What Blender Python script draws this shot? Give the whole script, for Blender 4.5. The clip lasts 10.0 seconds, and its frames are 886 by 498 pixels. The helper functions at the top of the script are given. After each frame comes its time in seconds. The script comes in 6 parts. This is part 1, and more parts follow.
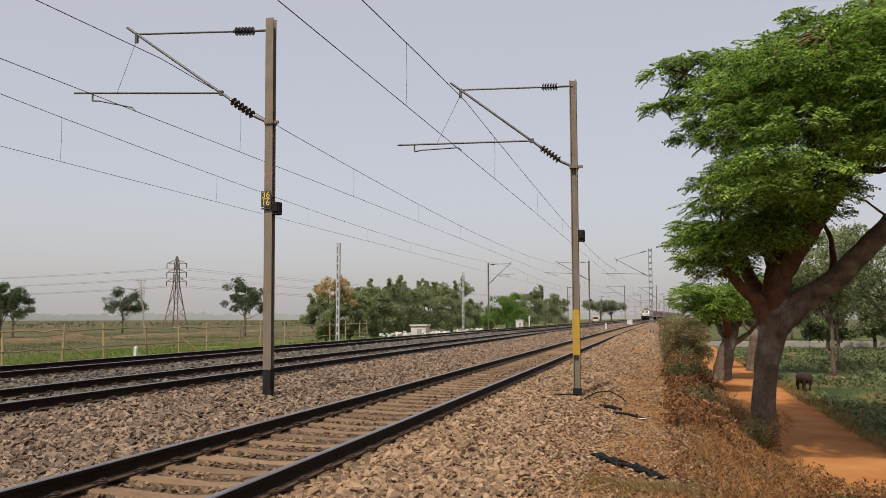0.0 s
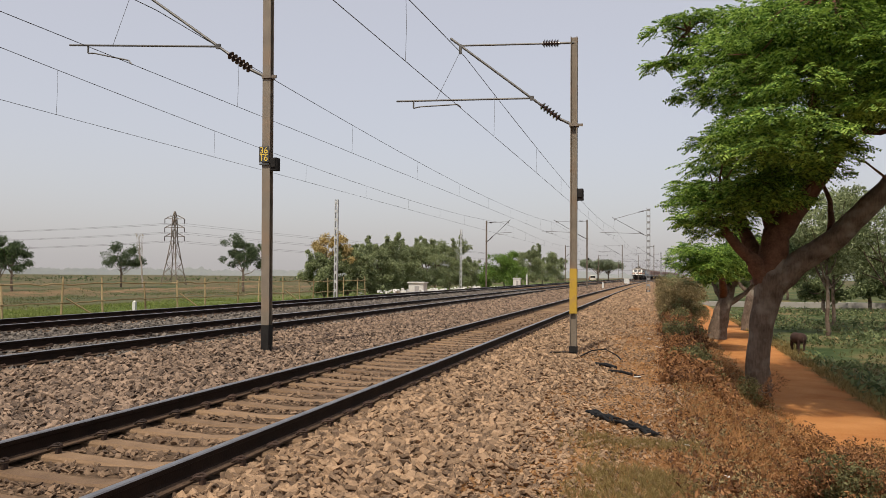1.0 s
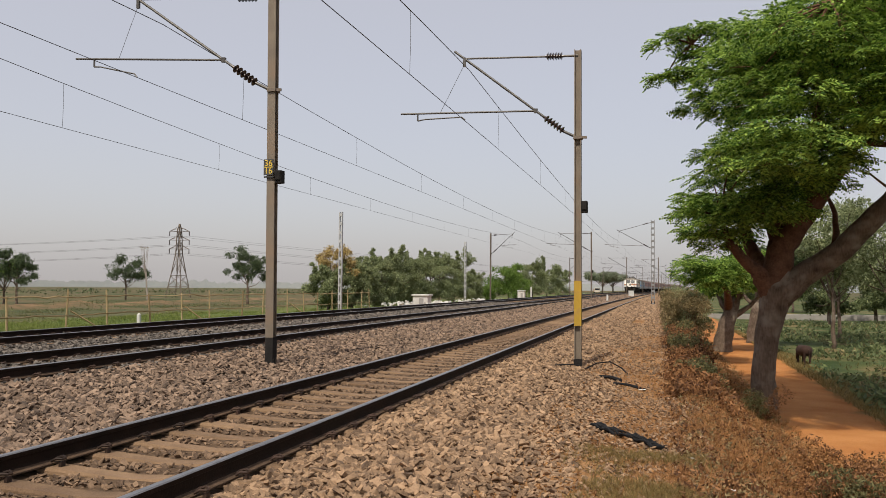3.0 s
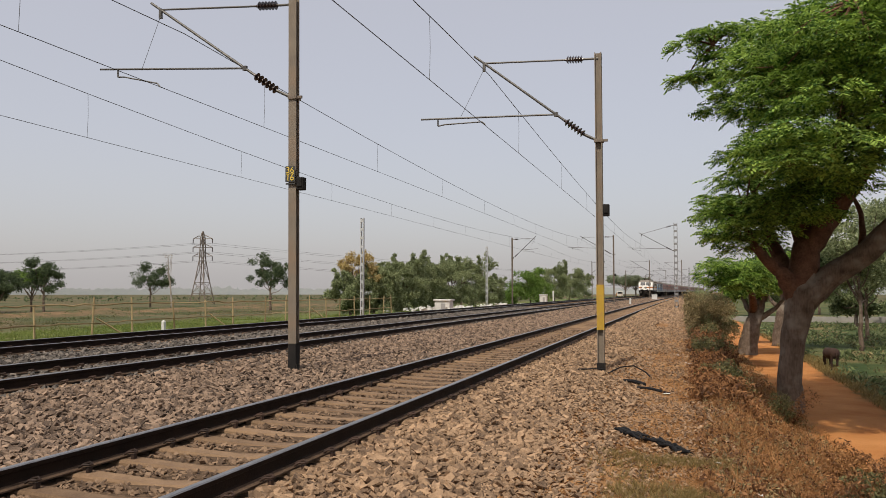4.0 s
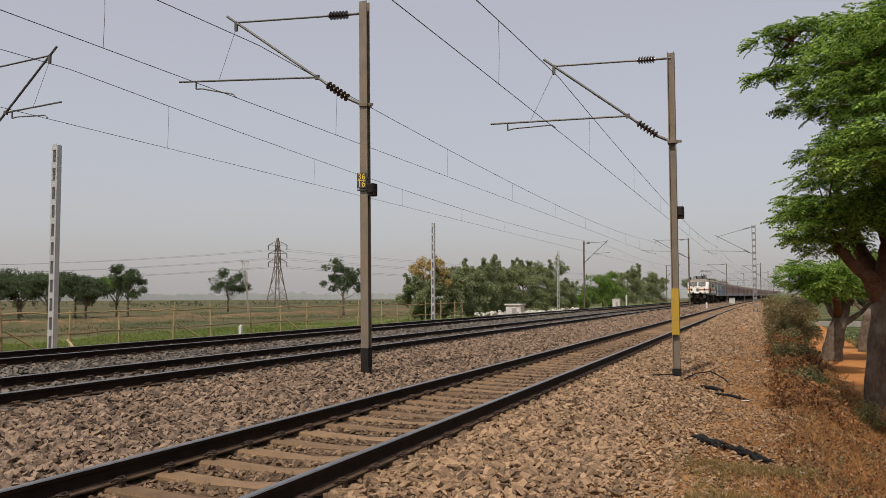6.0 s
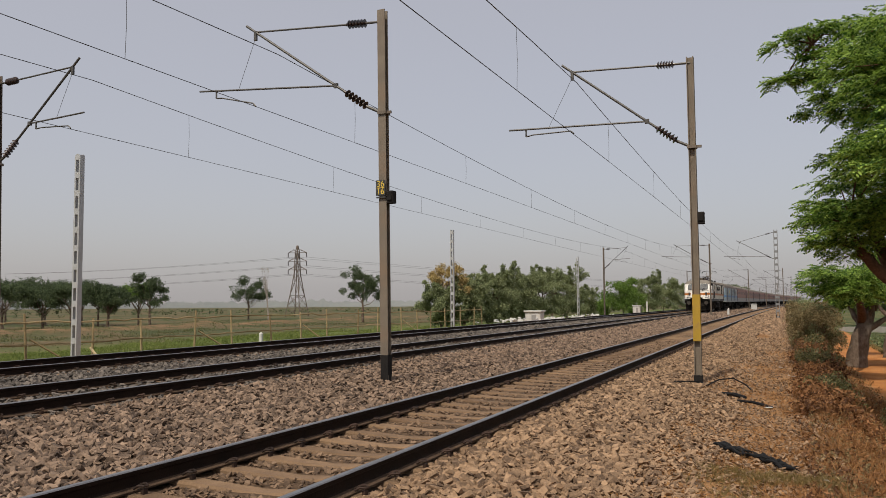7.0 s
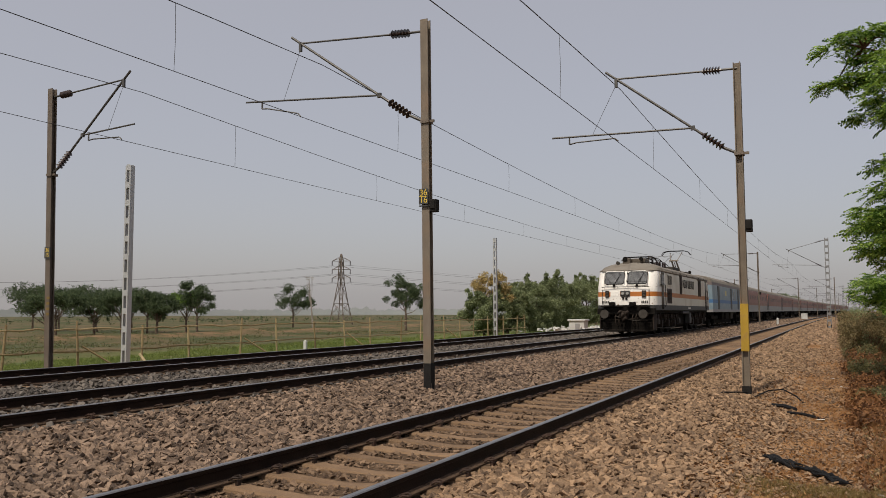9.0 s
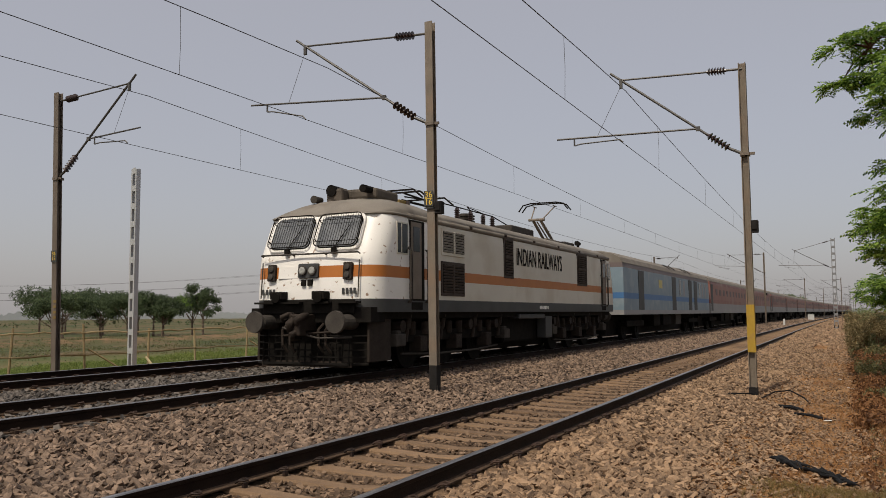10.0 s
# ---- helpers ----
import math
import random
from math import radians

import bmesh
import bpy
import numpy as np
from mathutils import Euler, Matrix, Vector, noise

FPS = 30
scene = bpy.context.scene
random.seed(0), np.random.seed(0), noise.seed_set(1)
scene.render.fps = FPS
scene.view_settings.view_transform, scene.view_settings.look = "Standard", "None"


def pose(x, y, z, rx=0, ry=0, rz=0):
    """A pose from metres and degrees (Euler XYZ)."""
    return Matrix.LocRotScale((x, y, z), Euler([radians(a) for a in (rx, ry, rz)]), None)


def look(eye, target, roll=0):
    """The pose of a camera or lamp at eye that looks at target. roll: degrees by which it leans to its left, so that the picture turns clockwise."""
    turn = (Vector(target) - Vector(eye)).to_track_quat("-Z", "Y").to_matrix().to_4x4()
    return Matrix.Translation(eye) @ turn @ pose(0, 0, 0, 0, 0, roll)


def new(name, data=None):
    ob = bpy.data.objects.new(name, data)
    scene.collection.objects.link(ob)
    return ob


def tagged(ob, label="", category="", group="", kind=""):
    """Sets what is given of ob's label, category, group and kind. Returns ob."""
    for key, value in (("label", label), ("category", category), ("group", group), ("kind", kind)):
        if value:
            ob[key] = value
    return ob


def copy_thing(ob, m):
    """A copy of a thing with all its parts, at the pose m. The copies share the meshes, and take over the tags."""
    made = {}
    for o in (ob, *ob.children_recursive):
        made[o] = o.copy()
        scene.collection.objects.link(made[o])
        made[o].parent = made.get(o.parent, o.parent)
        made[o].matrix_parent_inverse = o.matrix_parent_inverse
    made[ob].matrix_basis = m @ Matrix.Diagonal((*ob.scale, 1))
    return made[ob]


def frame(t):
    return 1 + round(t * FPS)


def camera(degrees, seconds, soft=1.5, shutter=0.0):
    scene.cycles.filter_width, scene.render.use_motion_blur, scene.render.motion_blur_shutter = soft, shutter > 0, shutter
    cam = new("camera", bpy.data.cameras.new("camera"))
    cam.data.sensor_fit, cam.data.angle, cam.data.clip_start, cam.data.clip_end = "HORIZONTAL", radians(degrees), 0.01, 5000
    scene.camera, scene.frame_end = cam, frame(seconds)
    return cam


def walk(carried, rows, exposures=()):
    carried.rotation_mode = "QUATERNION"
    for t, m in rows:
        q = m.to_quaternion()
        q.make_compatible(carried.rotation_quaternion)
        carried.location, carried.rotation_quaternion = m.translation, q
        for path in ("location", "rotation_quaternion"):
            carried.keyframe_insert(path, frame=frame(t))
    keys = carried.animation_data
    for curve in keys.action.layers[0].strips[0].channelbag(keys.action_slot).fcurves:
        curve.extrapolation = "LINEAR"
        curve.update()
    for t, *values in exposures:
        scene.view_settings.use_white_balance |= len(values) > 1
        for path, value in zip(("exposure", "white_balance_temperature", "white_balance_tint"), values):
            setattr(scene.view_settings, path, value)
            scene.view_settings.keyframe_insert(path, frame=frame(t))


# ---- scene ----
# The camera stands beside a three-track railway and turns slowly; y runs along the tracks, z = 0 is the near rail's top.
cam = camera(56.8, 10.0, soft=0.75)
PATH = [(0.0, 14.88, 4.73, -0.06), (0.5, 14.73, 3.24, 0.25), (1.0, 14.74, 1.77, 0.47), (1.5, 14.79, 1.53, 0.71),
        (2.0, 14.85, 1.9, 0.78), (3.5, 15.36, 2.84, 0.08), (4.0, 16.54, 2.97, -0.01), (4.5, 18.7, 3.03, -0.01),
        (5.0, 19.8, 3.08, 0.05), (5.5, 20.64, 3.12, -0.05), (7.0, 22.81, 3.79, -0.39), (7.5, 23.19, 4.01, -0.45),
        (8.0, 23.7, 4.2, -0.42), (8.5, 24.81, 4.28, -0.28), (9.0, 25.81, 4.39, -0.2), (9.5, 25.98, 4.45, -0.32),
        (10.0, 26.18, 4.53, -0.4)]
EYE = (0.0, 0.0, 1.37)


def aim(yaw, pitch, roll):
    return pose(*EYE, 0, 0, yaw) @ pose(0, 0, 0, 90 + pitch) @ pose(0, 0, 0, 0, 0, roll)


walk(cam, [(t, aim(y, p, r)) for t, y, p, r in PATH], exposures=[(0.0, 0.08), (0.8, 0.14), (2.0, 0.14), (3.5, 0.08), (5.5, -0.05), (7.5, -0.19), (10.0, -0.31)])

# ---- light: a hazy noon sky and one high sun behind the camera ----
SUN_EL, SUN_AZ = 57.0, 185.0
world = bpy.data.worlds.new("hazy_sky")
scene.world = world
world.use_nodes = True
wn, wl = world.node_tree.nodes, world.node_tree.links
sky = wn.new("ShaderNodeTexSky")
sky.sky_type, sky.sun_disc = "NISHITA", False
sky.sun_elevation, sky.sun_rotation = radians(SUN_EL), radians(SUN_AZ)
sky.air_density, sky.dust_density, sky.ozone_density = 0.9, 4.0, 2.0
haze = wn.new("ShaderNodeMixRGB")
haze.inputs[0].default_value = 0.5
haze.inputs[2].default_value = (6.3, 5.92, 5.85, 1)
wl.new(sky.outputs[0], haze.inputs[1])
wl.new(haze.outputs[0], wn["Background"].inputs[0])
wn["Background"].inputs[1].default_value = 0.128
sun = new("sun", bpy.data.lights.new("sun", "SUN"))
sun.data.energy, sun.data.angle, sun.data.color = 3.75, radians(0.8), (1.0, 0.92, 0.79)
_e, _a = radians(SUN_EL), radians(SUN_AZ)
sun.matrix_world = look((math.sin(_a) * math.cos(_e) * 60, math.cos(_a) * math.cos(_e) * 60, math.sin(_e) * 60), (0, 0, 0))

# ---- plan ----
XA, XB, XC = -4.24, -9.89, -15.02      # track centres
ZA, ZB, ZC = 0.0, 0.165, 0.165         # rail tops
HALF = 0.87                            # half the distance between rail centres


def bend(y):
    """How far the whole railway swings to the right at y metres ahead."""
    u = min(max(y - 60.0, 0.0), 420.0)
    return 7e-5 * u * u + (2 * 7e-5 * 420.0 * (y - 480.0) if y > 480 else 0.0)


def turn_at(y):
    return -math.degrees(math.atan((bend(y + 0.5) - bend(y - 0.5))))


# ---- materials ----
def material(name, dark, light, scale=8.0, rough=0.8, metal=0.0, bump=0.0, fine=60.0, vary=0.0, island=0.0, spec=0.4, stain=None, grain=1.0):
    m = bpy.data.materials.new(name)
    m.use_nodes = True
    n, l = m.node_tree.nodes, m.node_tree.links
    b = n["Principled BSDF"]
    b.inputs["Roughness"].default_value, b.inputs["Metallic"].default_value = rough, metal
    b.inputs["Specular IOR Level"].default_value = spec
    co = n.new("ShaderNodeTexCoord")
    a = n.new("ShaderNodeTexNoise")
    a.inputs["Scale"].default_value, a.inputs["Detail"].default_value = scale, 6
    l.new(co.outputs["Object"], a.inputs["Vector"])
    f = n.new("ShaderNodeTexNoise")
    f.inputs["Scale"].default_value, f.inputs["Detail"].default_value = fine, 4
    if grain != 1.0:
        mp = n.new("ShaderNodeMapping")
        mp.inputs["Scale"].default_value = (1.0, 1.0, grain)
        l.new(co.outputs["Object"], mp.inputs["Vector"])
        l.new(mp.outputs[0], f.inputs["Vector"])
    else:
        l.new(co.outputs["Object"], f.inputs["Vector"])
    mix = n.new("ShaderNodeMath")
    mix.operation, mix.inputs[1].default_value = "MULTIPLY_ADD", 0.45
    half = n.new("ShaderNodeMath")
    half.operation, half.inputs[1].default_value = "MULTIPLY", 0.6
    l.new(a.outputs[0], half.inputs[0])
    l.new(f.outputs[0], mix.inputs[0])
    l.new(half.outputs[0], mix.inputs[2])
    fac = mix.outputs[0]
    if vary or island:
        src = n.new("ShaderNodeNewGeometry") if island else n.new("ShaderNodeObjectInfo")
        add = n.new("ShaderNodeMath")
        add.operation, add.inputs[1].default_value = "MULTIPLY_ADD", island or vary
        l.new(src.outputs["Random Per Island" if island else "Random"], add.inputs[0])
        sub = n.new("ShaderNodeMath")
        sub.operation, sub.inputs[1].default_value = "SUBTRACT", (island or vary) / 2
        l.new(fac, sub.inputs[0])
        l.new(sub.outputs[0], add.inputs[2])
        fac = add.outputs[0]
    ramp = n.new("ShaderNodeValToRGB")
    ramp.color_ramp.elements[0].position, ramp.color_ramp.elements[1].position = 0.28, 0.78
    ramp.color_ramp.elements[0].color, ramp.color_ramp.elements[1].color = (*dark, 1), (*light, 1)
    l.new(fac, ramp.inputs[0])
    col = ramp.outputs[0]
    if stain:
        s = n.new("ShaderNodeTexNoise")
        s.inputs["Scale"].default_value, s.inputs["Detail"].default_value = stain[1], 8
        l.new(co.outputs["Object"], s.inputs["Vector"])
        sr = n.new("ShaderNodeValToRGB")
        lo = stain[2] if len(stain) > 2 else 0.5
        sr.color_ramp.elements[0].position, sr.color_ramp.elements[1].position = lo, lo + (0.18 if lo < 0.55 else 0.05)
        sm = n.new("ShaderNodeMixRGB")
        sm.inputs[2].default_value = (*stain[0], 1)
        l.new(s.outputs[0], sr.inputs[0])
        l.new(sr.outputs[0], sm.inputs[0])
        l.new(col, sm.inputs[1])
        col = sm.outputs[0]
    l.new(col, b.inputs["Base Color"])
    if bump:
        bp = n.new("ShaderNodeBump")
        bp.inputs["Strength"].default_value, bp.inputs["Distance"].default_value = bump, 0.02
        l.new(f.outputs[0], bp.inputs["Height"])
        l.new(bp.outputs[0], b.inputs["Normal"])
    return m


def leaf_material(name, dark, light, island=0.9):
    m = material(name, dark, light, scale=0.6, rough=0.6, fine=3.0, island=island, spec=0.25)
    n, l = m.node_tree.nodes, m.node_tree.links
    t = n.new("ShaderNodeBsdfTranslucent")
    s = n.new("ShaderNodeMixShader")
    s.inputs[0].default_value = 0.4
    b = n["Principled BSDF"]
    l.new(b.inputs["Base Color"].links[0].from_socket, t.inputs[0])
    l.new(b.outputs[0], s.inputs[1])
    l.new(t.outputs[0], s.inputs[2])
    l.new(s.outputs[0], n["Material Output"].inputs[0])
    return m


M = dict(
    stone=material("ballast_stone", (0.05, 0.033, 0.023), (0.28, 0.192, 0.131), 9, 0.9, bump=0.3, island=0.42),
    stone_grey=material("grey_ballast_stone", (0.036, 0.031, 0.027), (0.17, 0.142, 0.117), 9, 0.9, bump=0.3, island=0.42),
    stone_tan=material("dusty_ballast_stone", (0.08, 0.049, 0.029), (0.35, 0.226, 0.132), 9, 0.9, bump=0.3, island=0.42),
    # Dark brown steel, taken near black to hold the shade under the head.
    rail_side=material("shade_dark_rail_steel", (0.006, 0.0035, 0.0025), (0.027, 0.0145, 0.009), 4, 0.7, 0.1, 0.2, spec=0.12),
    rail_foot=material("dusty_rail_foot", (0.03, 0.019, 0.013), (0.13, 0.083, 0.052), 6, 0.8, 0.1, 0.3, spec=0.2),
    stone_brown=material("brown_crib_stone", (0.07, 0.043, 0.026), (0.22, 0.142, 0.086), 9, 0.9, bump=0.3, island=0.5),
    grey_steel=material("grey_galvanised_steel", (0.15, 0.15, 0.15), (0.25, 0.25, 0.245), 3, 0.6, 0.2),
    rail_top=material("worn_rail_head", (0.16, 0.15, 0.15), (0.34, 0.33, 0.32), 6, 0.35, 0.9),
    sleeper=material("dusty_concrete_sleeper", (0.1, 0.06, 0.033), (0.235, 0.148, 0.083), 5, 0.92, bump=0.4, vary=0.35),
    clip=material("rusty_spring_clip", (0.02, 0.013, 0.01), (0.07, 0.04, 0.028), 30, 0.7, 0.4, vary=0.4),
    galv=material("galvanised_steel", (0.125, 0.099, 0.073), (0.23, 0.188, 0.142), 3, 0.65, 0.15, 0.1, stain=((0.2, 0.145, 0.1), 2.2)),
    galv_dark=material("weathered_steel", (0.13, 0.1, 0.078), (0.2, 0.165, 0.13), 3, 0.65, 0.5, 0.1),
    alum=material("aluminium_paint", (0.36, 0.36, 0.36), (0.5, 0.5, 0.49), 4, 0.5, 0.35),
    black=material("black_paint", (0.008, 0.0075, 0.007), (0.025, 0.022, 0.02), 6, 0.8, spec=0.15),
    yellow=material("yellow_paint", (0.31, 0.19, 0.018), (0.42, 0.265, 0.028), 6, 0.6, stain=((0.3, 0.18, 0.045), 9)),
    wire=material("copper_wire", (0.045, 0.04, 0.036), (0.08, 0.07, 0.06), 5, 0.6, 0.5),
    tube=material("bracket_tube", (0.06, 0.056, 0.052), (0.13, 0.122, 0.112), 9, 0.55, 0.5),
    porcelain=material("brown_porcelain", (0.025, 0.016, 0.014), (0.06, 0.04, 0.035), 9, 0.3),
    bamboo=material("dry_bamboo", (0.19, 0.135, 0.065), (0.36, 0.275, 0.145), 9, 0.8, vary=0.5),
    bark=material("grey_bark", (0.045, 0.031, 0.022), (0.19, 0.14, 0.105), 4, 0.95, bump=1.0, fine=26, stain=((0.2, 0.165, 0.13), 2.5), grain=0.22, spec=0.1),
    pale_bark=material("pale_bark", (0.2, 0.17, 0.14), (0.34, 0.3, 0.25), 4, 0.95, bump=0.5),
    bark_red=material("reddish_bark", (0.055, 0.026, 0.016), (0.18, 0.095, 0.06), 5, 0.95, bump=0.9, fine=22, spec=0.1),
    leaf=leaf_material("fresh_leaf", (0.05, 0.11, 0.018), (0.31, 0.44, 0.08)),
    leaf_dark=leaf_material("dark_leaf", (0.036, 0.055, 0.026), (0.115, 0.152, 0.068)),
    leaf_bush=leaf_material("bush_leaf", (0.07, 0.095, 0.04), (0.2, 0.235, 0.1)),
    leaf_olive=leaf_material("olive_leaf", (0.07, 0.069, 0.029), (0.2, 0.185, 0.078)),
    leaf_pale=leaf_material("pale_leaf", (0.085, 0.15, 0.03), (0.2, 0.3, 0.06)),
    # Bush green lightened so that haze over the belt is in the colour.
    leaf_haze_pale=leaf_material("haze_pale_bush_leaf", (0.125, 0.155, 0.07), (0.33, 0.365, 0.185)),
    # Greyed leaf green that carries the far trees' haze.
    leaf_hazy=leaf_material("haze_pale_far_leaf", (0.17, 0.2, 0.13), (0.3, 0.33, 0.22), 0.6),
    leaf_shrub=leaf_material("dry_olive_leaf", (0.13, 0.105, 0.05), (0.36, 0.28, 0.14)),
    verge=leaf_material("verge_grass_blade", (0.1, 0.135, 0.03), (0.24, 0.28, 0.075)),
    leaf_yellow=leaf_material("yellowing_leaf", (0.3, 0.22, 0.085), (0.56, 0.43, 0.19)),
    leaf_dry=leaf_material("dry_leaf", (0.085, 0.038, 0.017), (0.35, 0.175, 0.074)),
    straw=leaf_material("dry_grass", (0.2, 0.095, 0.034), (0.47, 0.25, 0.098)),
    grass=leaf_material("green_grass", (0.16, 0.115, 0.04), (0.31, 0.23, 0.09)),
    white=material("white_coach_paint", (0.74, 0.7, 0.635), (0.86, 0.83, 0.765), 1.3, 0.42, stain=((0.3, 0.2, 0.13), 8.0, 0.64)),
    cream=material("dusty_cream_paint", (0.46, 0.43, 0.365), (0.6, 0.57, 0.495), 1.0, 0.5, stain=((0.4, 0.35, 0.28), 0.9)),
    orange=material("orange_stripe_paint", (0.36, 0.115, 0.02), (0.46, 0.16, 0.03), 2, 0.5),
    grey=material("dark_grey_paint", (0.03, 0.03, 0.029), (0.06, 0.059, 0.056), 2, 0.6),
    roof=material("dusty_roof", (0.135, 0.115, 0.092), (0.235, 0.21, 0.175), 1.2, 0.85, stain=((0.15, 0.125, 0.1), 1.5)),
    glass=material("dark_window_glass", (0.008, 0.009, 0.01), (0.018, 0.02, 0.022), 2, 0.2, spec=0.3),
    # Pale mottling puts reflected light into the windscreen's colour.
    screen=material("windscreen_glass", (0.07, 0.075, 0.08), (0.24, 0.245, 0.245), 2.2, 0.1, spec=0.6),
    under=material("greasy_underframe", (0.004, 0.0035, 0.003), (0.02, 0.017, 0.014), 5, 0.9, spec=0.1),
    brown_iron=material("oily_brown_iron", (0.014, 0.01, 0.0075), (0.05, 0.037, 0.028), 5, 0.8, 0.1, 0.4, spec=0.2),
    side_cream=material("dusty_cream_side_paint", (0.54, 0.495, 0.405), (0.63, 0.585, 0.49), 0.9, 0.5, stain=((0.5, 0.44, 0.34), 0.8)),
    filter_brown=material("brown_filter_slats", (0.025, 0.018, 0.013), (0.075, 0.052, 0.038), 9, 0.8),
    hatch_brown=material("brown_roof_grime", (0.06, 0.048, 0.036), (0.13, 0.105, 0.08), 3, 0.85),
    door_brown=material("dusty_door_paint", (0.13, 0.105, 0.08), (0.22, 0.18, 0.14), 3, 0.7),
    dusty=material("dusty_iron", (0.032, 0.027, 0.023), (0.085, 0.074, 0.062), 5, 0.85, 0.1, spec=0.2),
    blue=material("pale_blue_coach_paint", (0.15, 0.21, 0.25), (0.215, 0.275, 0.31), 1.0, 0.5, stain=((0.25, 0.29, 0.31), 1.4)),
    blue_band=material("blue_band_paint", (0.045, 0.13, 0.29), (0.075, 0.18, 0.36), 1.5, 0.5),
    red=material("dusty_red_coach_paint", (0.17, 0.055, 0.042), (0.27, 0.12, 0.092), 1.0, 0.55, vary=0.5, stain=((0.27, 0.16, 0.125), 0.7)),
    brown_band=material("brown_cant_paint", (0.1, 0.075, 0.07), (0.17, 0.13, 0.12), 1.5, 0.6),
    coach_grey=material("grey_coach_band", (0.23, 0.22, 0.215), (0.31, 0.3, 0.29), 1.0, 0.55),
    lens=material("headlamp_lens", (0.2, 0.2, 0.18), (0.4, 0.39, 0.35), 30, 0.12),
    hut=material("whitewashed_masonry", (0.42, 0.41, 0.385), (0.58, 0.57, 0.54), 3, 0.9, bump=0.3),
    cloth=material("black_cloth", (0.004, 0.004, 0.0045), (0.016, 0.016, 0.017), 12, 0.85, bump=0.5, spec=0.2),
    hide=material("brown_hide", (0.02, 0.009, 0.0055), (0.045, 0.019, 0.011), 5, 0.85),
    straw_paint=material("pale_yellow_paint", (0.5, 0.42, 0.14), (0.6, 0.52, 0.22), 4, 0.6),
    figure=material("bright_yellow_paint", (0.6, 0.4, 0.05), (0.7, 0.5, 0.08), 6, 0.6),
    # Faded yellow, dimmed further in the colour for the bars' shade.
    ochre=material("faded_shaded_ochre_paint", (0.14, 0.095, 0.03), (0.25, 0.165, 0.045), 9, 0.7),
    dusty_wall=material("dusty_concrete", (0.2, 0.185, 0.16), (0.3, 0.28, 0.25), 2, 0.95),
    # Woods greyed and lightened: the haze is in this colour.
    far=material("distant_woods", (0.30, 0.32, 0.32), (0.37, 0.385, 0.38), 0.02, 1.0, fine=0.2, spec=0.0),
)


# ---- mesh helpers ----
def bm_box(bm, c, s, m=None):
    """A box of centre c and size s, turned by m."""
    r = bmesh.ops.create_cube(bm, size=1.0, matrix=(m or Matrix()) @ Matrix.Translation(c) @ Matrix.Diagonal((*s, 1)))
    return r["verts"]


def bm_rod(bm, a, b, r0, r1=None, seg=8, caps=True):
    a, b = Vector(a), Vector(b)
    d = b - a
    m = Matrix.Translation((a + b) / 2) @ d.to_track_quat("Z", "Y").to_matrix().to_4x4()
    bmesh.ops.create_cone(bm, cap_ends=caps, segments=seg, radius1=r0, radius2=r0 if r1 is None else r1, depth=d.length, matrix=m)


def bm_path(bm, pts, radii, seg=8):
    """A tube through points."""
    pts = [Vector(p) for p in pts]
    rings = []
    q, last = None, None
    for i, p in enumerate(pts):
        d = (pts[min(i + 1, len(pts) - 1)] - pts[max(i - 1, 0)]).normalized()
        q = d.to_track_quat("Z", "Y") if q is None else last.rotation_difference(d) @ q
        last = d
        r = radii[i] if hasattr(radii, "__len__") else radii
        rings.append([bm.verts.new(p + q @ Vector((r * math.cos(k * 2 * math.pi / seg), r * math.sin(k * 2 * math.pi / seg), 0))) for k in range(seg)])
    for u, v in zip(rings, rings[1:]):
        for k in range(seg):
            bm.faces.new((u[k], u[(k + 1) % seg], v[(k + 1) % seg], v[k]))
    bm.faces.new(rings[0][::-1])
    bm.faces.new(rings[-1])


def bevelled(bm, w=0.01, seg=1):
    bmesh.ops.bevel(bm, geom=bm.edges[:], offset=w, segments=seg, affect="EDGES", profile=0.5)
    return bm


def part(name, bm, mat, parent=None, label="", smooth=False):
    """One mesh object from a bmesh or a mesh, under its thing."""
    if isinstance(bm, bmesh.types.BMesh):
        me = bpy.data.meshes.new(name)
        bmesh.ops.recalc_face_normals(bm, faces=bm.faces[:])
        bm.to_mesh(me)
        bm.free()
    else:
        me = bm
    if not me.materials:
        me.materials.append(mat)
    if smooth:
        me.polygons.foreach_set("use_smooth", [True] * len(me.polygons))
    ob = new(name, me)
    if parent is not None:
        ob.parent = parent
    if label:
        ob["label"] = label
    return ob


def shared(name, me, parent, m):
    ob = new(name, me)
    ob.parent = parent
    ob.matrix_basis = m
    return ob


def thing(name, label, category, group="", kind="", m=None):
    ob = tagged(new(name), label, category, group, kind)
    if m is not None:
        ob.matrix_basis = m
    return ob


def np_mesh(name, verts, faces, mat):
    """A mesh from arrays; all faces have the same number of corners."""
    verts, faces = np.asarray(verts, np.float32), np.asarray(faces, np.int32)
    me = bpy.data.meshes.new(name)
    me.vertices.add(len(verts))
    me.vertices.foreach_set("co", verts.ravel())
    k = faces.shape[1]
    me.loops.add(faces.size)
    me.loops.foreach_set("vertex_index", faces.ravel())
    me.polygons.add(len(faces))
    me.polygons.foreach_set("loop_start", np.arange(0, faces.size, k, dtype=np.int32))
    me.polygons.foreach_set("use_smooth", np.zeros(len(faces), bool))
    me.update(calc_edges=True)
    me.materials.append(mat)
    return me


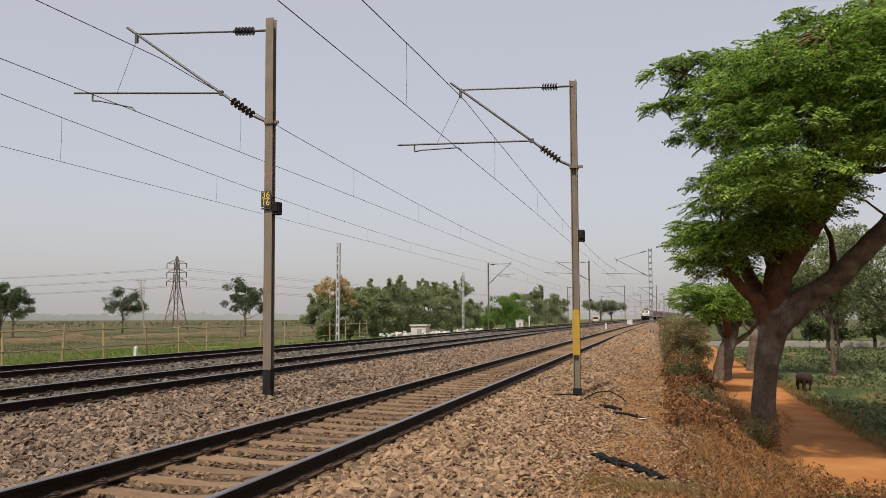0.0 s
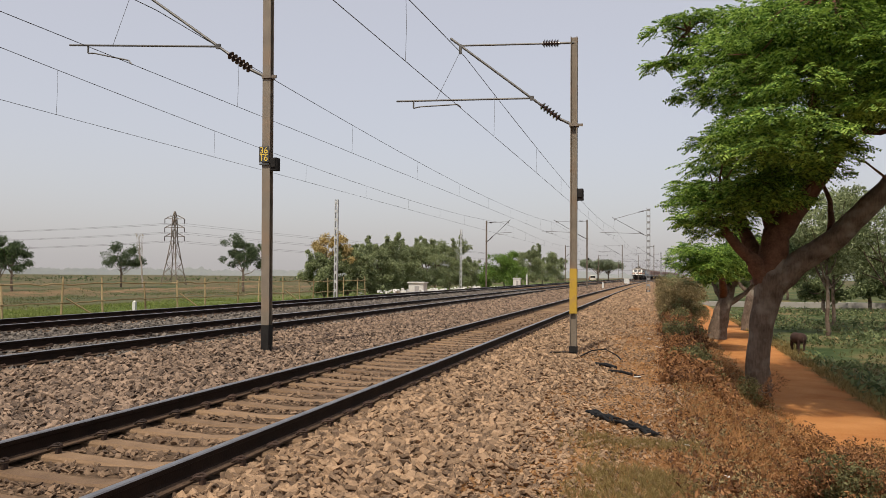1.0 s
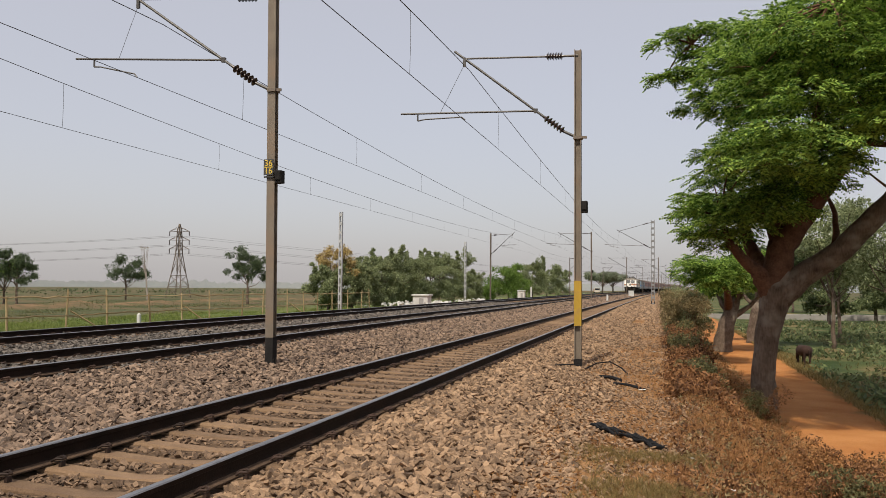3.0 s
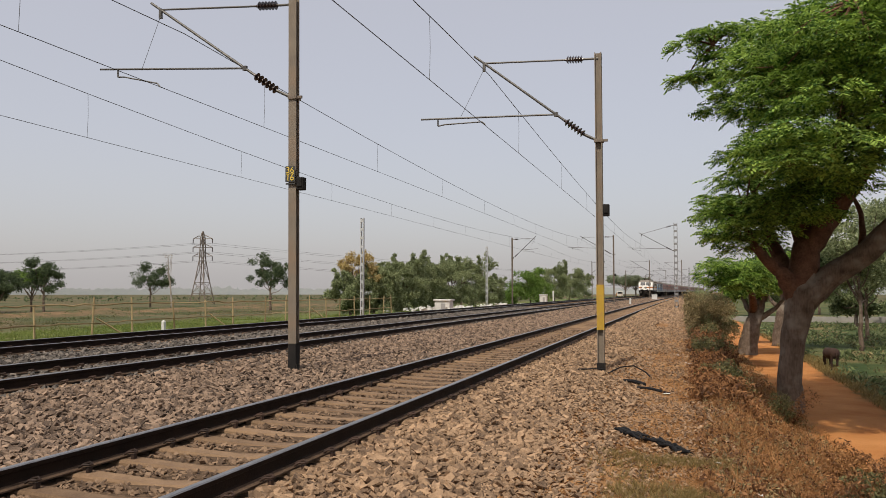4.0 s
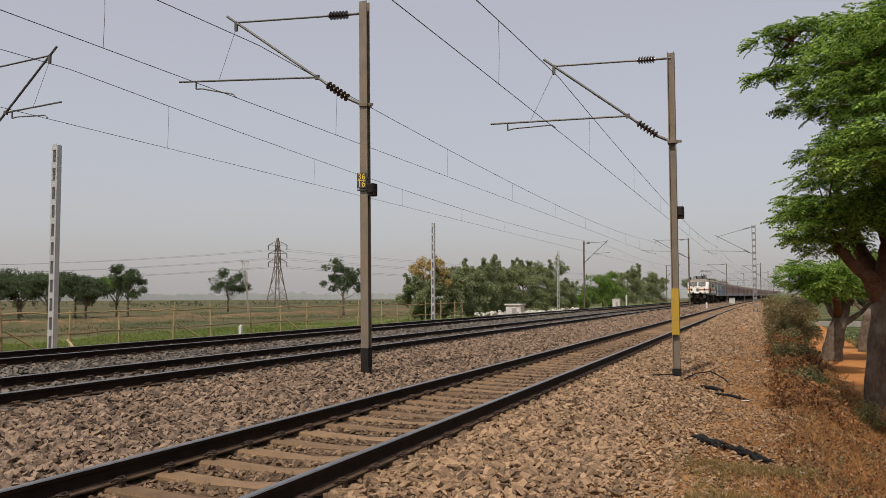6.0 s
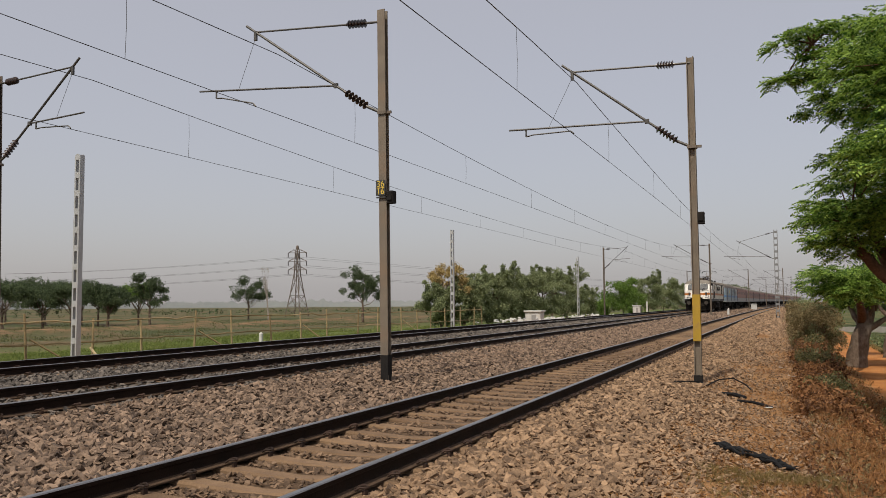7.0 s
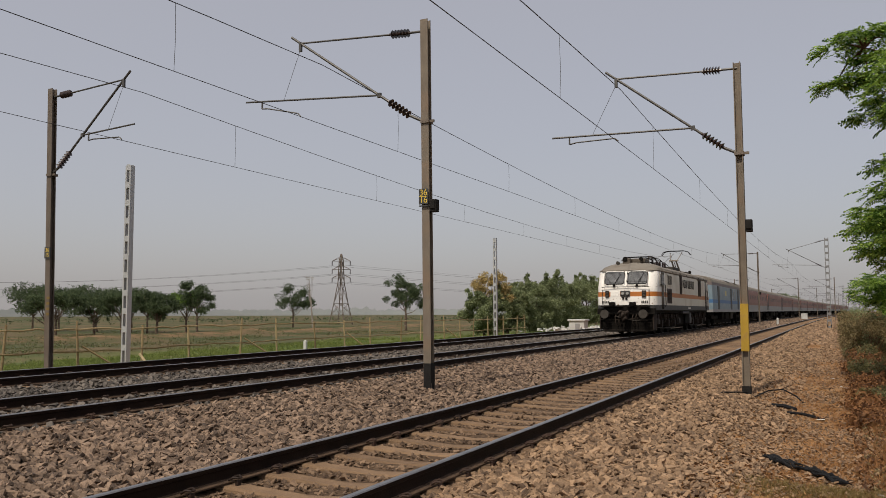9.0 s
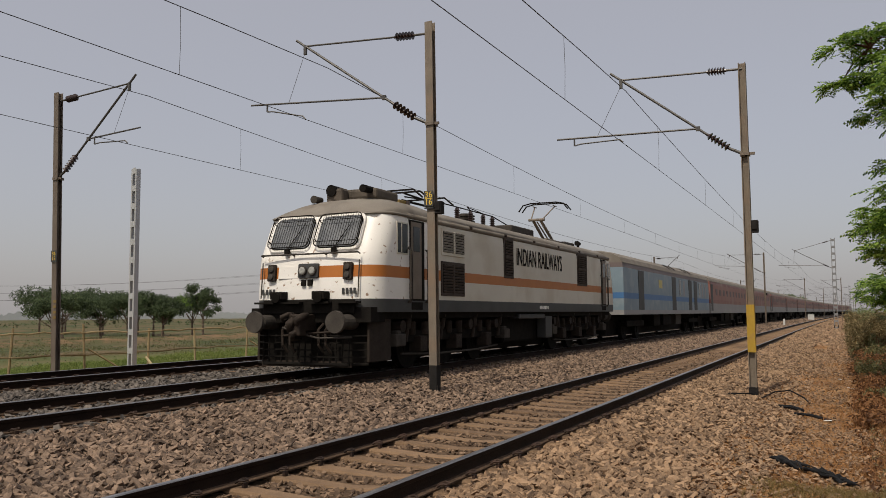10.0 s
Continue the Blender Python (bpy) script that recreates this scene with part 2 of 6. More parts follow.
def scatter(name, template, places, scales, rng, mat, tilt=math.pi, squash=None, heading=None):
    """Many turned copies of small templates as one mesh. template: list of (verts, faces)."""
    V, Fc, base = [], [], 0
    n = len(places)
    which = rng.integers(0, len(template), n)
    yaw, tx, ty = rng.uniform(0, 2 * math.pi, n), rng.uniform(-tilt, tilt, n), rng.uniform(-tilt, tilt, n)
    if heading is not None:
        yaw = heading
    for k, (tv, tf) in enumerate(template):
        i = np.where(which == k)[0]
        if not len(i):
            continue
        cz, sz, cx, sx, cy, sy = np.cos(yaw[i]), np.sin(yaw[i]), np.cos(tx[i]), np.sin(tx[i]), np.cos(ty[i]), np.sin(ty[i])
        o, e = np.zeros(len(i)), np.ones(len(i))
        Rz = np.array([[cz, -sz, o], [sz, cz, o], [o, o, e]]).transpose(2, 0, 1)
        Rx = np.array([[e, o, o], [o, cx, -sx], [o, sx, cx]]).transpose(2, 0, 1)
        Ry = np.array([[cy, o, sy], [o, e, o], [-sy, o, cy]]).transpose(2, 0, 1)
        R = Rz @ Rx @ Ry
        v = np.einsum("nij,vj->nvi", R, tv) * scales[i][:, None, None]
        if squash:
            v[:, :, 2] *= squash
        v += places[i][:, None, :]
        V.append(v.reshape(-1, 3))
        Fc.append((tf[None] + (np.arange(len(i)) * len(tv))[:, None, None] + base).reshape(-1, tf.shape[1]))
        base += len(i) * len(tv)
    return np_mesh(name, np.concatenate(V), np.concatenate(Fc), mat)


def stone_shapes(count=14, seed=3):
    rng, out = np.random.default_rng(seed), []
    for k in range(count):
        bm = bmesh.new()
        box = np.array([[a, b, c] for a in (-1, 1) for b in (-1, 1) for c in (-1, 1)], float)
        pts = box * np.array([1.08, 0.7, 0.33]) * rng.uniform(0.45, 1.15, (8, 3))
        for p in pts:
            bm.verts.new(p)
        bmesh.ops.convex_hull(bm, input=bm.verts[:])
        bm.verts.index_update()
        loose = [v for v in bm.verts if not v.link_faces]
        bmesh.ops.delete(bm, geom=loose, context="VERTS")
        bm.verts.index_update()
        v = np.array([p.co[:] for p in bm.verts])
        f = np.array([[c.index for c in q.verts] for q in bm.faces])
        bm.free()
        out.append((v * 0.5, f))
    return out


STONES = stone_shapes()


# ---- ground ----
BANK = [(-1600, -2.0), (-400, -1.9), (-120, -1.65), (-60, -1.4), (-34, -0.95), (-26, -0.75), (-24, -0.5), (-19, -0.36), (-17.2, -0.15), (-16.6, -0.03),
        (-8.6, -0.03), (-7.9, -0.06), (-6.6, -0.13), (-5.75, -0.18), (-5.2, -0.2), (-5.0, -0.232), (-3.48, -0.232), (-3.28, -0.222), (-2.8, -0.19), (-2.0, -0.23), (-1.2, -0.33), (-0.3, -0.38),
        (0.6, -0.42), (1.2, -0.75), (1.9, -1.35), (2.3, -1.5), (4.6, -1.52), (5.0, -1.62), (7.0, -1.7), (40, -1.8), (400, -2.0), (1600, -2.0)]
BX, BZ = np.array([b[0] for b in BANK], float), np.array([b[1] for b in BANK], float)


def lie(x, y):
    """The ground's height."""
    u = x - bend(y)
    z = float(np.interp(u, BX, BZ))
    rough = (0.14 if u < -27 else 0.05) if u > -1.6 or u < -18 else 0.012
    rough *= 0.35 if 2.2 < u < 4.7 else 1.0
    far = 1.0 + min(abs(u) / 40.0, 4.0)
    z += 0.55 * math.exp(-((u + 71.0) / 3.0) ** 2) * (0.8 + 0.5 * noise.noise((y * 0.06, 2.0, 0)))
    return z + rough * far * (noise.noise((x * 0.45 / far, y * 0.35 / far, 0.3)) + 0.4 * noise.noise((x * 1.7, y * 1.5, 4.0)))


def ground_material():
    m = bpy.data.materials.new("ground_cover")
    m.use_nodes = True
    n, l = m.node_tree.nodes, m.node_tree.links
    b = n["Principled BSDF"]
    b.inputs["Roughness"].default_value, b.inputs["Specular IOR Level"].default_value = 0.95, 0.15
    at = n.new("ShaderNodeAttribute")
    at.attribute_name = "across"
    co = n.new("ShaderNodeTexCoord")

    def nz(scale, detail=6):
        t = n.new("ShaderNodeTexNoise")
        t.inputs["Scale"].default_value, t.inputs["Detail"].default_value = scale, detail
        l.new(co.outputs["Object"], t.inputs["Vector"])
        return t.outputs[0]

    def math_(op, a, b_):
        t = n.new("ShaderNodeMath")
        t.operation = op
        for i, v in enumerate((a, b_)):
            if isinstance(v, (int, float)):
                t.inputs[i].default_value = v
            else:
                l.new(v, t.inputs[i])
        return t.outputs[0]

    def ramp(fac, stops):
        r = n.new("ShaderNodeValToRGB")
        while len(r.color_ramp.elements) < len(stops):
            r.color_ramp.elements.new(0.5)
        for e, (p, c) in zip(r.color_ramp.elements, stops):
            e.position, e.color = p, (*c, 1)
        l.new(fac, r.inputs[0])
        return r.outputs[0]

    def mix(fac, a, c):
        t = n.new("ShaderNodeMixRGB")
        for i, v in enumerate((fac, a, c)):
            l.new(v, t.inputs[i])
        return t.outputs[0]

    wob = math_("MULTIPLY_ADD", math_("SUBTRACT", nz(0.9), 0.5), 1.6)
    n.active = wob.node
    wob.node.inputs[2].default_value = 0.0
    u = math_("ADD", at.outputs["Fac"], wob)
    fine, mid, big = nz(16.0), nz(1.1), nz(0.06, 8)
    field = ramp(big, [(0.36, (0.052, 0.066, 0.027)), (0.46, (0.082, 0.082, 0.039)), (0.53, (0.125, 0.092, 0.05)), (0.6, (0.082, 0.08, 0.038)), (0.68, (0.053, 0.068, 0.029))])
    verge = ramp(nz(0.22), [(0.42, (0.075, 0.115, 0.024)), (0.58, (0.105, 0.13, 0.036)), (0.7, (0.2, 0.15, 0.075))])
    # Bed is nearly black: shade between the stones is put into its colour.
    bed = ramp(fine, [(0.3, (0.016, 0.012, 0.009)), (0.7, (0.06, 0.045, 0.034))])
    soil = ramp(mid, [(0.3, (0.175, 0.085, 0.034)), (0.52, (0.265, 0.142, 0.062)), (0.7, (0.335, 0.195, 0.092))])
    lane = ramp(mid, [(0.3, (0.31, 0.118, 0.033)), (0.7, (0.43, 0.195, 0.066))])
    crib = ramp(fine, [(0.3, (0.05, 0.032, 0.02)), (0.7, (0.13, 0.085, 0.052))])
    green = ramp(nz(0.35), [(0.35, (0.032, 0.052, 0.016)), (0.5, (0.062, 0.08, 0.027)), (0.65, (0.14, 0.112, 0.05))])

    def step(x, w):
        t = n.new("ShaderNodeMapRange")
        t.inputs["From Min"].default_value, t.inputs["From Max"].default_value = x - w, x + w
        l.new(u, t.inputs["Value"])
        return t.outputs[0]

    earth = ramp(nz(0.5), [(0.4, (0.08, 0.08, 0.035)), (0.52, (0.16, 0.105, 0.058)), (0.68, (0.22, 0.145, 0.08))])
    c = mix(step(-74, 1.5), field, earth)
    c = mix(step(-67.5, 1.5), c, field)
    c = mix(step(-38, 6.0), c, verge)
    c = mix(step(-21.5, 1.2), c, soil)
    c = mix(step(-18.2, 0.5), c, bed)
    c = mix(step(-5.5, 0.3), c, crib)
    c = mix(step(-1.9, 0.7), c, soil)
    c = mix(step(2.35, 0.2), c, lane)
    c = mix(step(4.75, 0.25), c, green)
    c = mix(step(60, 20), c, field)
    grain = n.new("ShaderNodeMixRGB")
    grain.blend_type, grain.inputs[0].default_value = "MULTIPLY", 0.6
    l.new(c, grain.inputs[1])
    l.new(ramp(nz(45.0), [(0.3, (0.62, 0.6, 0.58)), (0.65, (1.15, 1.13, 1.1))]), grain.inputs[2])
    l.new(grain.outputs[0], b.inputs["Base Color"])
    bp = n.new("ShaderNodeBump")
    bp.inputs["Strength"].default_value, bp.inputs["Distance"].default_value = 0.6, 0.04
    l.new(fine, bp.inputs["Height"])
    l.new(bp.outputs[0], b.inputs["Normal"])
    return m


def build_ground():
    us = [-1600, -900, -600, -400, -250, -160, -120, -90, -80, -77, -75, -73, -71, -69, -67, -65, -60, -50, -42, -36]
    us += list(np.arange(-32, -17.2, 0.8)) + list(np.arange(-17.2, -1.6, 0.25)) + list(np.arange(-1.6, 8, 0.16)) + list(np.arange(8, 40, 1.6))
    us += [45, 55, 70, 90, 120, 160, 250, 400, 700, 1600]
    ys = [-300, -120, -60, -30, -15, -6] + list(np.arange(-3, 40, 0.35)) + list(np.arange(40, 120, 1.6)) + list(np.arange(120, 500, 12)) + [560, 700, 900, 1300, 1900, 2600]
    V, U = [], []
    for y in ys:
        for u in us:
            x = u + bend(y)
            V.append((x, y, lie(x, y)))
            U.append(u)
    w = len(us)
    j, i = np.meshgrid(np.arange(len(ys) - 1), np.arange(w - 1), indexing="ij")
    a = (j * w + i).ravel()
    me = np_mesh("ground", V, np.stack([a, a + 1, a + w + 1, a + w], 1), ground_material())
    at = me.attributes.new("across", "FLOAT", "POINT")
    at.data.foreach_set("value", np.array(U, np.float32))
    me.polygons.foreach_set("use_smooth", [True] * len(me.polygons))
    tagged(new("ground", me), "dry soil, ballast bed, red lane and green fields beside the railway", "ground", kind="structure")


build_ground()


# ---- tracks ----
RAIL = [(-0.075, 0.0), (0.075, 0.0), (0.075, 0.012), (0.016, 0.032), (0.010, 0.05), (0.010, 0.12), (0.034, 0.132), (0.036, 0.164), (0.024, 0.172),
        (-0.024, 0.172), (-0.036, 0.164), (-0.034, 0.132), (-0.010, 0.12), (-0.010, 0.05), (-0.016, 0.032), (-0.075, 0.012)]
STATIONS = [-12, -4, 2, 6, 10, 16, 24, 34, 48, 60] + list(range(70, 500, 10)) + [520, 560, 620, 700, 800, 950]


def rail_mesh(name, x0, ztop, y0=-12.0, y1=950.0, lying=False):
    k = len(RAIL)
    ys = [y for y in STATIONS if y0 <= y <= y1]
    V = [(x0 + bend(y) + (pz - 0.08 if lying else px), y, ztop - 0.172 + (px + 0.075 if lying else pz)) for y in ys for px, pz in RAIL]
    Fc = []
    for j in range(len(ys) - 1):
        for i in range(k):
            Fc.append((j * k + i, j * k + (i + 1) % k, (j + 1) * k + (i + 1) % k, (j + 1) * k + i))
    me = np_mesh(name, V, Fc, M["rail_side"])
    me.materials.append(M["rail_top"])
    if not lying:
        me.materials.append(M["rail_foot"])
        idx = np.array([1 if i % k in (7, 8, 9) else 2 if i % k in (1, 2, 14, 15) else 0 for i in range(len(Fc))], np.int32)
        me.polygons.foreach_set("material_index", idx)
    return me


def sleeper_mesh():
    """A prestressed sleeper: lower in the middle, with sloping flanks."""
    bm = bmesh.new()
    secs = []
    for x, h, w in ((-1.37, 0.0, 0.125), (-0.87, 0.0, 0.12), (-0.5, -0.02, 0.105), (0.0, -0.045, 0.1), (0.5, -0.02, 0.105), (0.87, 0.0, 0.12), (1.37, 0.0, 0.125)):
        secs.append([bm.verts.new(p) for p in ((x, -w - 0.03, -0.2), (x, -w, h - 0.02), (x, -w + 0.02, h), (x, w - 0.02, h), (x, w, h - 0.02), (x, w + 0.03, -0.2))])
    for a, b in zip(secs, secs[1:]):
        for k in range(5):
            bm.faces.new((a[k], a[k + 1], b[k + 1], b[k]))
    bm.faces.new(secs[0])
    bm.faces.new(secs[-1][::-1])
    bmesh.ops.recalc_face_normals(bm, faces=bm.faces[:])
    me = bpy.data.meshes.new("sleeper")
    bm.to_mesh(me)
    bm.free()
    me.materials.append(M["sleeper"])
    return me


def clip_mesh():
    """A bent spring clip on its cast shoulder."""
    bm = bmesh.new()
    bm_path(bm, [(0.02, -0.05, 0.035), (0.06, -0.045, 0.06), (0.1, -0.02, 0.055), (0.105, 0.02, 0.055), (0.06, 0.045, 0.065), (0.01, 0.04, 0.05), (0.0, 0.0, 0.035)], 0.012, 6)
    bm_box(bm, (0.088, 0, 0.012), (0.03, 0.05, 0.045))
    me = bpy.data.meshes.new("rail_clip")
    bm.to_mesh(me)
    bm.free()
    me.materials.append(M["clip"])
    return me


SLEEPER, CLIP = sleeper_mesh(), clip_mesh()


def track(label, xc, ztop, near, reach, clips):
    t = thing("railway_track", label, "railway track", "parallel tracks", "structure")
    part("rail", rail_mesh("rail", xc - HALF, ztop), None, t)
    part("rail", rail_mesh("rail", xc + HALF, ztop), None, t)
    top = ztop - 0.172 - 0.006
    y = 1.2 - 0.598 * 14
    tail = []
    while y < 420:
        if y < reach:
            shared("sleeper", SLEEPER, t, pose(xc + bend(y), y, top, 0, 0, turn_at(y)))
            if 0 < y < clips:
                for s in (-1, 1):
                    for o in (-1, 1):
                        shared("rail_clip", CLIP, t, pose(xc + s * HALF + o * 0.065, y, top + 0.004, 0, 0, 0 if o > 0 else 180))
        else:
            tail.append((xc + bend(y), y, top))
        y += 0.598
    v = np.array([p.co[:] for p in SLEEPER.vertices])
    f = np.array([list(p.vertices) for p in SLEEPER.polygons if len(p.vertices) == 4])
    tail = np.array(tail)
    V = (v[None] + tail[:, None, :]).reshape(-1, 3)
    Fc = (f[None] + (np.arange(len(tail)) * len(v))[:, None, None]).reshape(-1, 4)
    far_sleepers = part("far_sleepers", np_mesh("far_sleepers", V, Fc, M["sleeper"]), None, t)
    far_sleepers["kind"] = "stuff"
    return t


track("near loop track on dusty concrete sleepers with rusty spring clips", XA, ZA, 0, 130, 34)
track("middle main track on concrete sleepers sunk in grey ballast", XB, ZB, 0, 75, 40)
track("farther main track on concrete sleepers in grey ballast", XC, ZC, 0, 60, 34)


def build_ballast():
    rng = np.random.default_rng(11)

    def field(name, u0, u1, y0, y1, n, size, mat, keep=None, lift=0.0):
        # denser towards the near end
        f = rng.uniform(0, 1, n)
        y = y0 * (y1 / y0) ** (f ** 0.85) if y0 > 0 else y0 + (y1 - y0) * f
        u = rng.uniform(u0, u1, n)
        if keep is not None:
            k = keep(u, y)
            u, y = u[k], y[k]
        x = u + np.array([bend(q) for q in y])
        z = np.interp(u, BX, BZ) + lift + rng.uniform(-0.02, 0.035, len(u))
        s = rng.uniform(0.6, 1.25, len(u)) * size * (1 + np.clip(y - 14, 0, 60) / 38)
        me = scatter(name, STONES, np.stack([x, y, z], 1), s, rng, mat, 0.85)
        tagged(new(name, me), "loose crushed stone ballast heaped along the track", "ballast", kind="stuff")

    def crib(u, y):
        ph = ((y - 1.2) / 0.598) % 1.0
        on = np.minimum(ph, 1 - ph) * 0.598 < 0.165
        rails = (np.abs(u - XA - HALF) < 0.1) | (np.abs(u - XA + HALF) < 0.1)
        return ~on & ~rails

    def off_rails(u, y):
        r = np.zeros(len(u), bool)
        for xc in (XB, XC):
            for s in (-1, 1):
                r |= np.abs(u - xc - s * HALF) < 0.13
        ph = ((y - 1.2) / 0.598) % 1.0
        on = np.minimum(ph, 1 - ph) * 0.598 < 0.13
        shelf = (u > XB + 0.7) & (u < XB + 1.2)
        return ~r & ~(on & shelf)

    field("ballast_stones", -8.65, -5.2, 4.0, 75, 30000, 0.1, M["stone"])
    field("ballast_stones", -3.2, -1.5, 2.6, 55, 19000, 0.095, M["stone_tan"])
    field("ballast_stones", -1.7, -0.8, 2.6, 40, 9000, 0.065, M["stone_tan"])
    field("ballast_stones", -0.8, 0.5, 2.6, 34, 10000, 0.045, M["stone_tan"])
    field("ballast_stones", XA - 1.3, XA + 1.3, 2.6, 34, 26000, 0.06, M["stone_brown"], crib, -0.012)
    field("ballast_stones", -16.9, -8.6, 4.5, 70, 30000, 0.1, M["stone_grey"], off_rails)

    field("ballast_stones", -8.65, -5.2, -7.0, 4.2, 5200, 0.1, M["stone"])
    field("ballast_stones", -3.28, -1.0, -7.0, 2.8, 3600, 0.095, M["stone_tan"])
    field("ballast_stones", XA - 1.3, XA + 1.3, -7.0, 2.7, 4200, 0.062, M["stone_brown"], crib, -0.012)
    field("ballast_stones", -8.6, -5.3, 60, 190, 6000, 0.14, M["stone"])
    field("ballast_stones", -3.2, -0.7, 45, 190, 7000, 0.13, M["stone_tan"])
    field("ballast_stones", -0.9, 0.4, 30, 150, 6000, 0.06, M["stone_tan"])


build_ballast()


# ---- overhead line ----
def h_mast(parent, foot, head, w=0.138, d=0.16, mat=None):
    """A rolled steel mast: two flanges and a web."""
    f, h = Vector(foot), Vector(head)
    L = (h - f).length
    m = Matrix.Translation(f) @ (h - f).to_track_quat("Z", "Y").to_matrix().to_4x4()
    for s in (-1, 1):
        bm = bmesh.new()
        bm_box(bm, (s * (w / 2 - 0.008), 0, L / 2), (0.016, d, L), m)
        part("flange", bm, mat or M["galv"], parent)
    bm = bmesh.new()
    bm_box(bm, (0, 0, L / 2), (w - 0.033, 0.014, L - 0.004), m)
    part("web", bm, mat or M["galv"], parent)


def insulator(parent, a, b, r=0.085, n=6):
    a, b = Vector(a), Vector(b)
    d = (b - a)
    bm = bmesh.new()
    bm_rod(bm, a, b, 0.03, seg=8)
    core = part("insulator", bm, M["porcelain"], parent, "brown ribbed porcelain insulator")
    for k in range(n):
        c = a + d * (0.12 + 0.76 * k / (n - 1))
        e = d.normalized() * 0.035
        bm = bmesh.new()
        bm_rod(bm, c - e * 0.4, c + e * 0.6, r, r * 0.55, 14)
        part("shed", bm, M["porcelain"], core)
    return core


def tube(name, parent, a, b, r=0.022, mat=None):
    bm = bmesh.new()
    bm_rod(bm, a, b, r, seg=8)
    return part(name, bm, mat or M["tube"], parent)


def lerp(a, b, t):
    return Vector(a).lerp(Vector(b), t)


def cantilever(t, side, x0, xt, y, zt, zc, ztop, zlow, rise=(0.26, 0.42)):
    """Bracket arms from the mast at x0 to the track's middle at xt. zc: contact wire, zt: messenger wire."""
    s = side
    tip = Vector((xt + s * 0.02, y, zt + 0.16))
    top = Vector((x0 + s * 0.12, y, ztop))
    low = Vector((x0 + s * 0.1, y, zlow))
    tube("bracket_bar", t, top - Vector((s * 0.12, 0, 0)), lerp(top, tip, 0.08), 0.025)
    insulator(t, lerp(top, tip, 0.08), lerp(top, tip, 0.24))
    tube("stay_tube", t, lerp(top, tip, 0.24), tip, 0.02)
    tube("bracket_bar", t, low - Vector((s * 0.1, 0, 0)), lerp(low, tip, 0.08), 0.03)
    insulator(t, lerp(low, tip, 0.08), lerp(low, tip, 0.26))
    over = tip + (tip - low).normalized() * 0.28
    tube("bracket_tube", t, lerp(low, tip, 0.26), over, 0.026)
    # registration arm from the bracket tube past the track's middle
    k = (zc + rise[0] - low.z) / (tip.z - low.z)
    root = lerp(low, tip, k)
    far = Vector((xt + s * 1.45 if abs(xt - root.x) > 1.4 else xt - s * 0.35, y, zc + rise[1]))
    if abs(xt - root.x) <= 1.4:
        far = Vector((xt + s * 0.4, y, zc + rise[1] - 0.06))
    tube("registration_tube", t, root, far, 0.02)
    if abs(xt - root.x) > 1.4:
        hang = lerp(root, far, 0.87)
    else:
        hang = lerp(root, far, 0.12)
    hook = Vector((hang.x, y, hang.z - 0.16))
    tube("drop_bracket", t, hang, hook, 0.018)
    bm = bmesh.new()
    end = Vector((xt, y, zc + 0.03))
    bm_path(bm, [hook, lerp(hook, end, 0.15) + Vector((0, 0, 0.03)), lerp(hook, end, 0.93) + Vector((0, 0, 0.06)), end], 0.015, 6)
    part("steady_arm", bm, M["tube"], t)
    bm = bmesh.new()
    mid = lerp(root, far, 0.7 if abs(xt - root.x) > 1.4 else 0.5)
    bm_rod(bm, tip - Vector((0, 0, 0.12)), mid, 0.0045, seg=5)
    part("dropper", bm, M["wire"], t)
    for c, sz in ((tip + Vector((0, 0, -0.08)), (0.06, 0.05, 0.2)), (root, (0.08, 0.06, 0.09))):
        bm = bmesh.new()
        bm_box(bm, c, sz)
        part("clamp", bm, M["tube"], t)


def collar(t, x, y, z, w=0.2):
    bm = bmesh.new()
    bm_box(bm, (x, y, z), (w - 0.02, 0.2, 0.06))
    bm_box(bm, (x + w * 0.7, y - 0.05, z), (0.09, 0.04, 0.05))
    part("mast_clamp", bm, M["galv_dark"], t)


def mast_box(t, x, y, z):
    bm = bmesh.new()
    bm_box(bm, (x, y - 0.03, z), (0.13, 0.16, 0.24))
    bm_box(bm, (x, y - 0.12, z + 0.02), (0.1, 0.03, 0.17))
    part("terminal_box", bevelled(bm, 0.008), M["black"], t)


def letters(text, size, mat, parent, m, name="lettering", squeeze=1.0):
    cu = bpy.data.curves.new(name, "FONT")
    cu.offset = 0.006 if size > 0.3 else 0.0
    cu.body, cu.size, cu.extrude, cu.align_x, cu.align_y = text, size, 0.002, "CENTER", "CENTER"
    tmp = bpy.data.objects.new(name, cu)
    me = bpy.data.meshes.new_from_object(tmp)
    bpy.data.objects.remove(tmp)
    me.materials.clear()
    me.materials.append(mat)
    ob = new(name, me)
    ob.parent = parent
    ob.matrix_basis = m @ Matrix.Diagonal((squeeze, 1, 1, 1))
    return ob


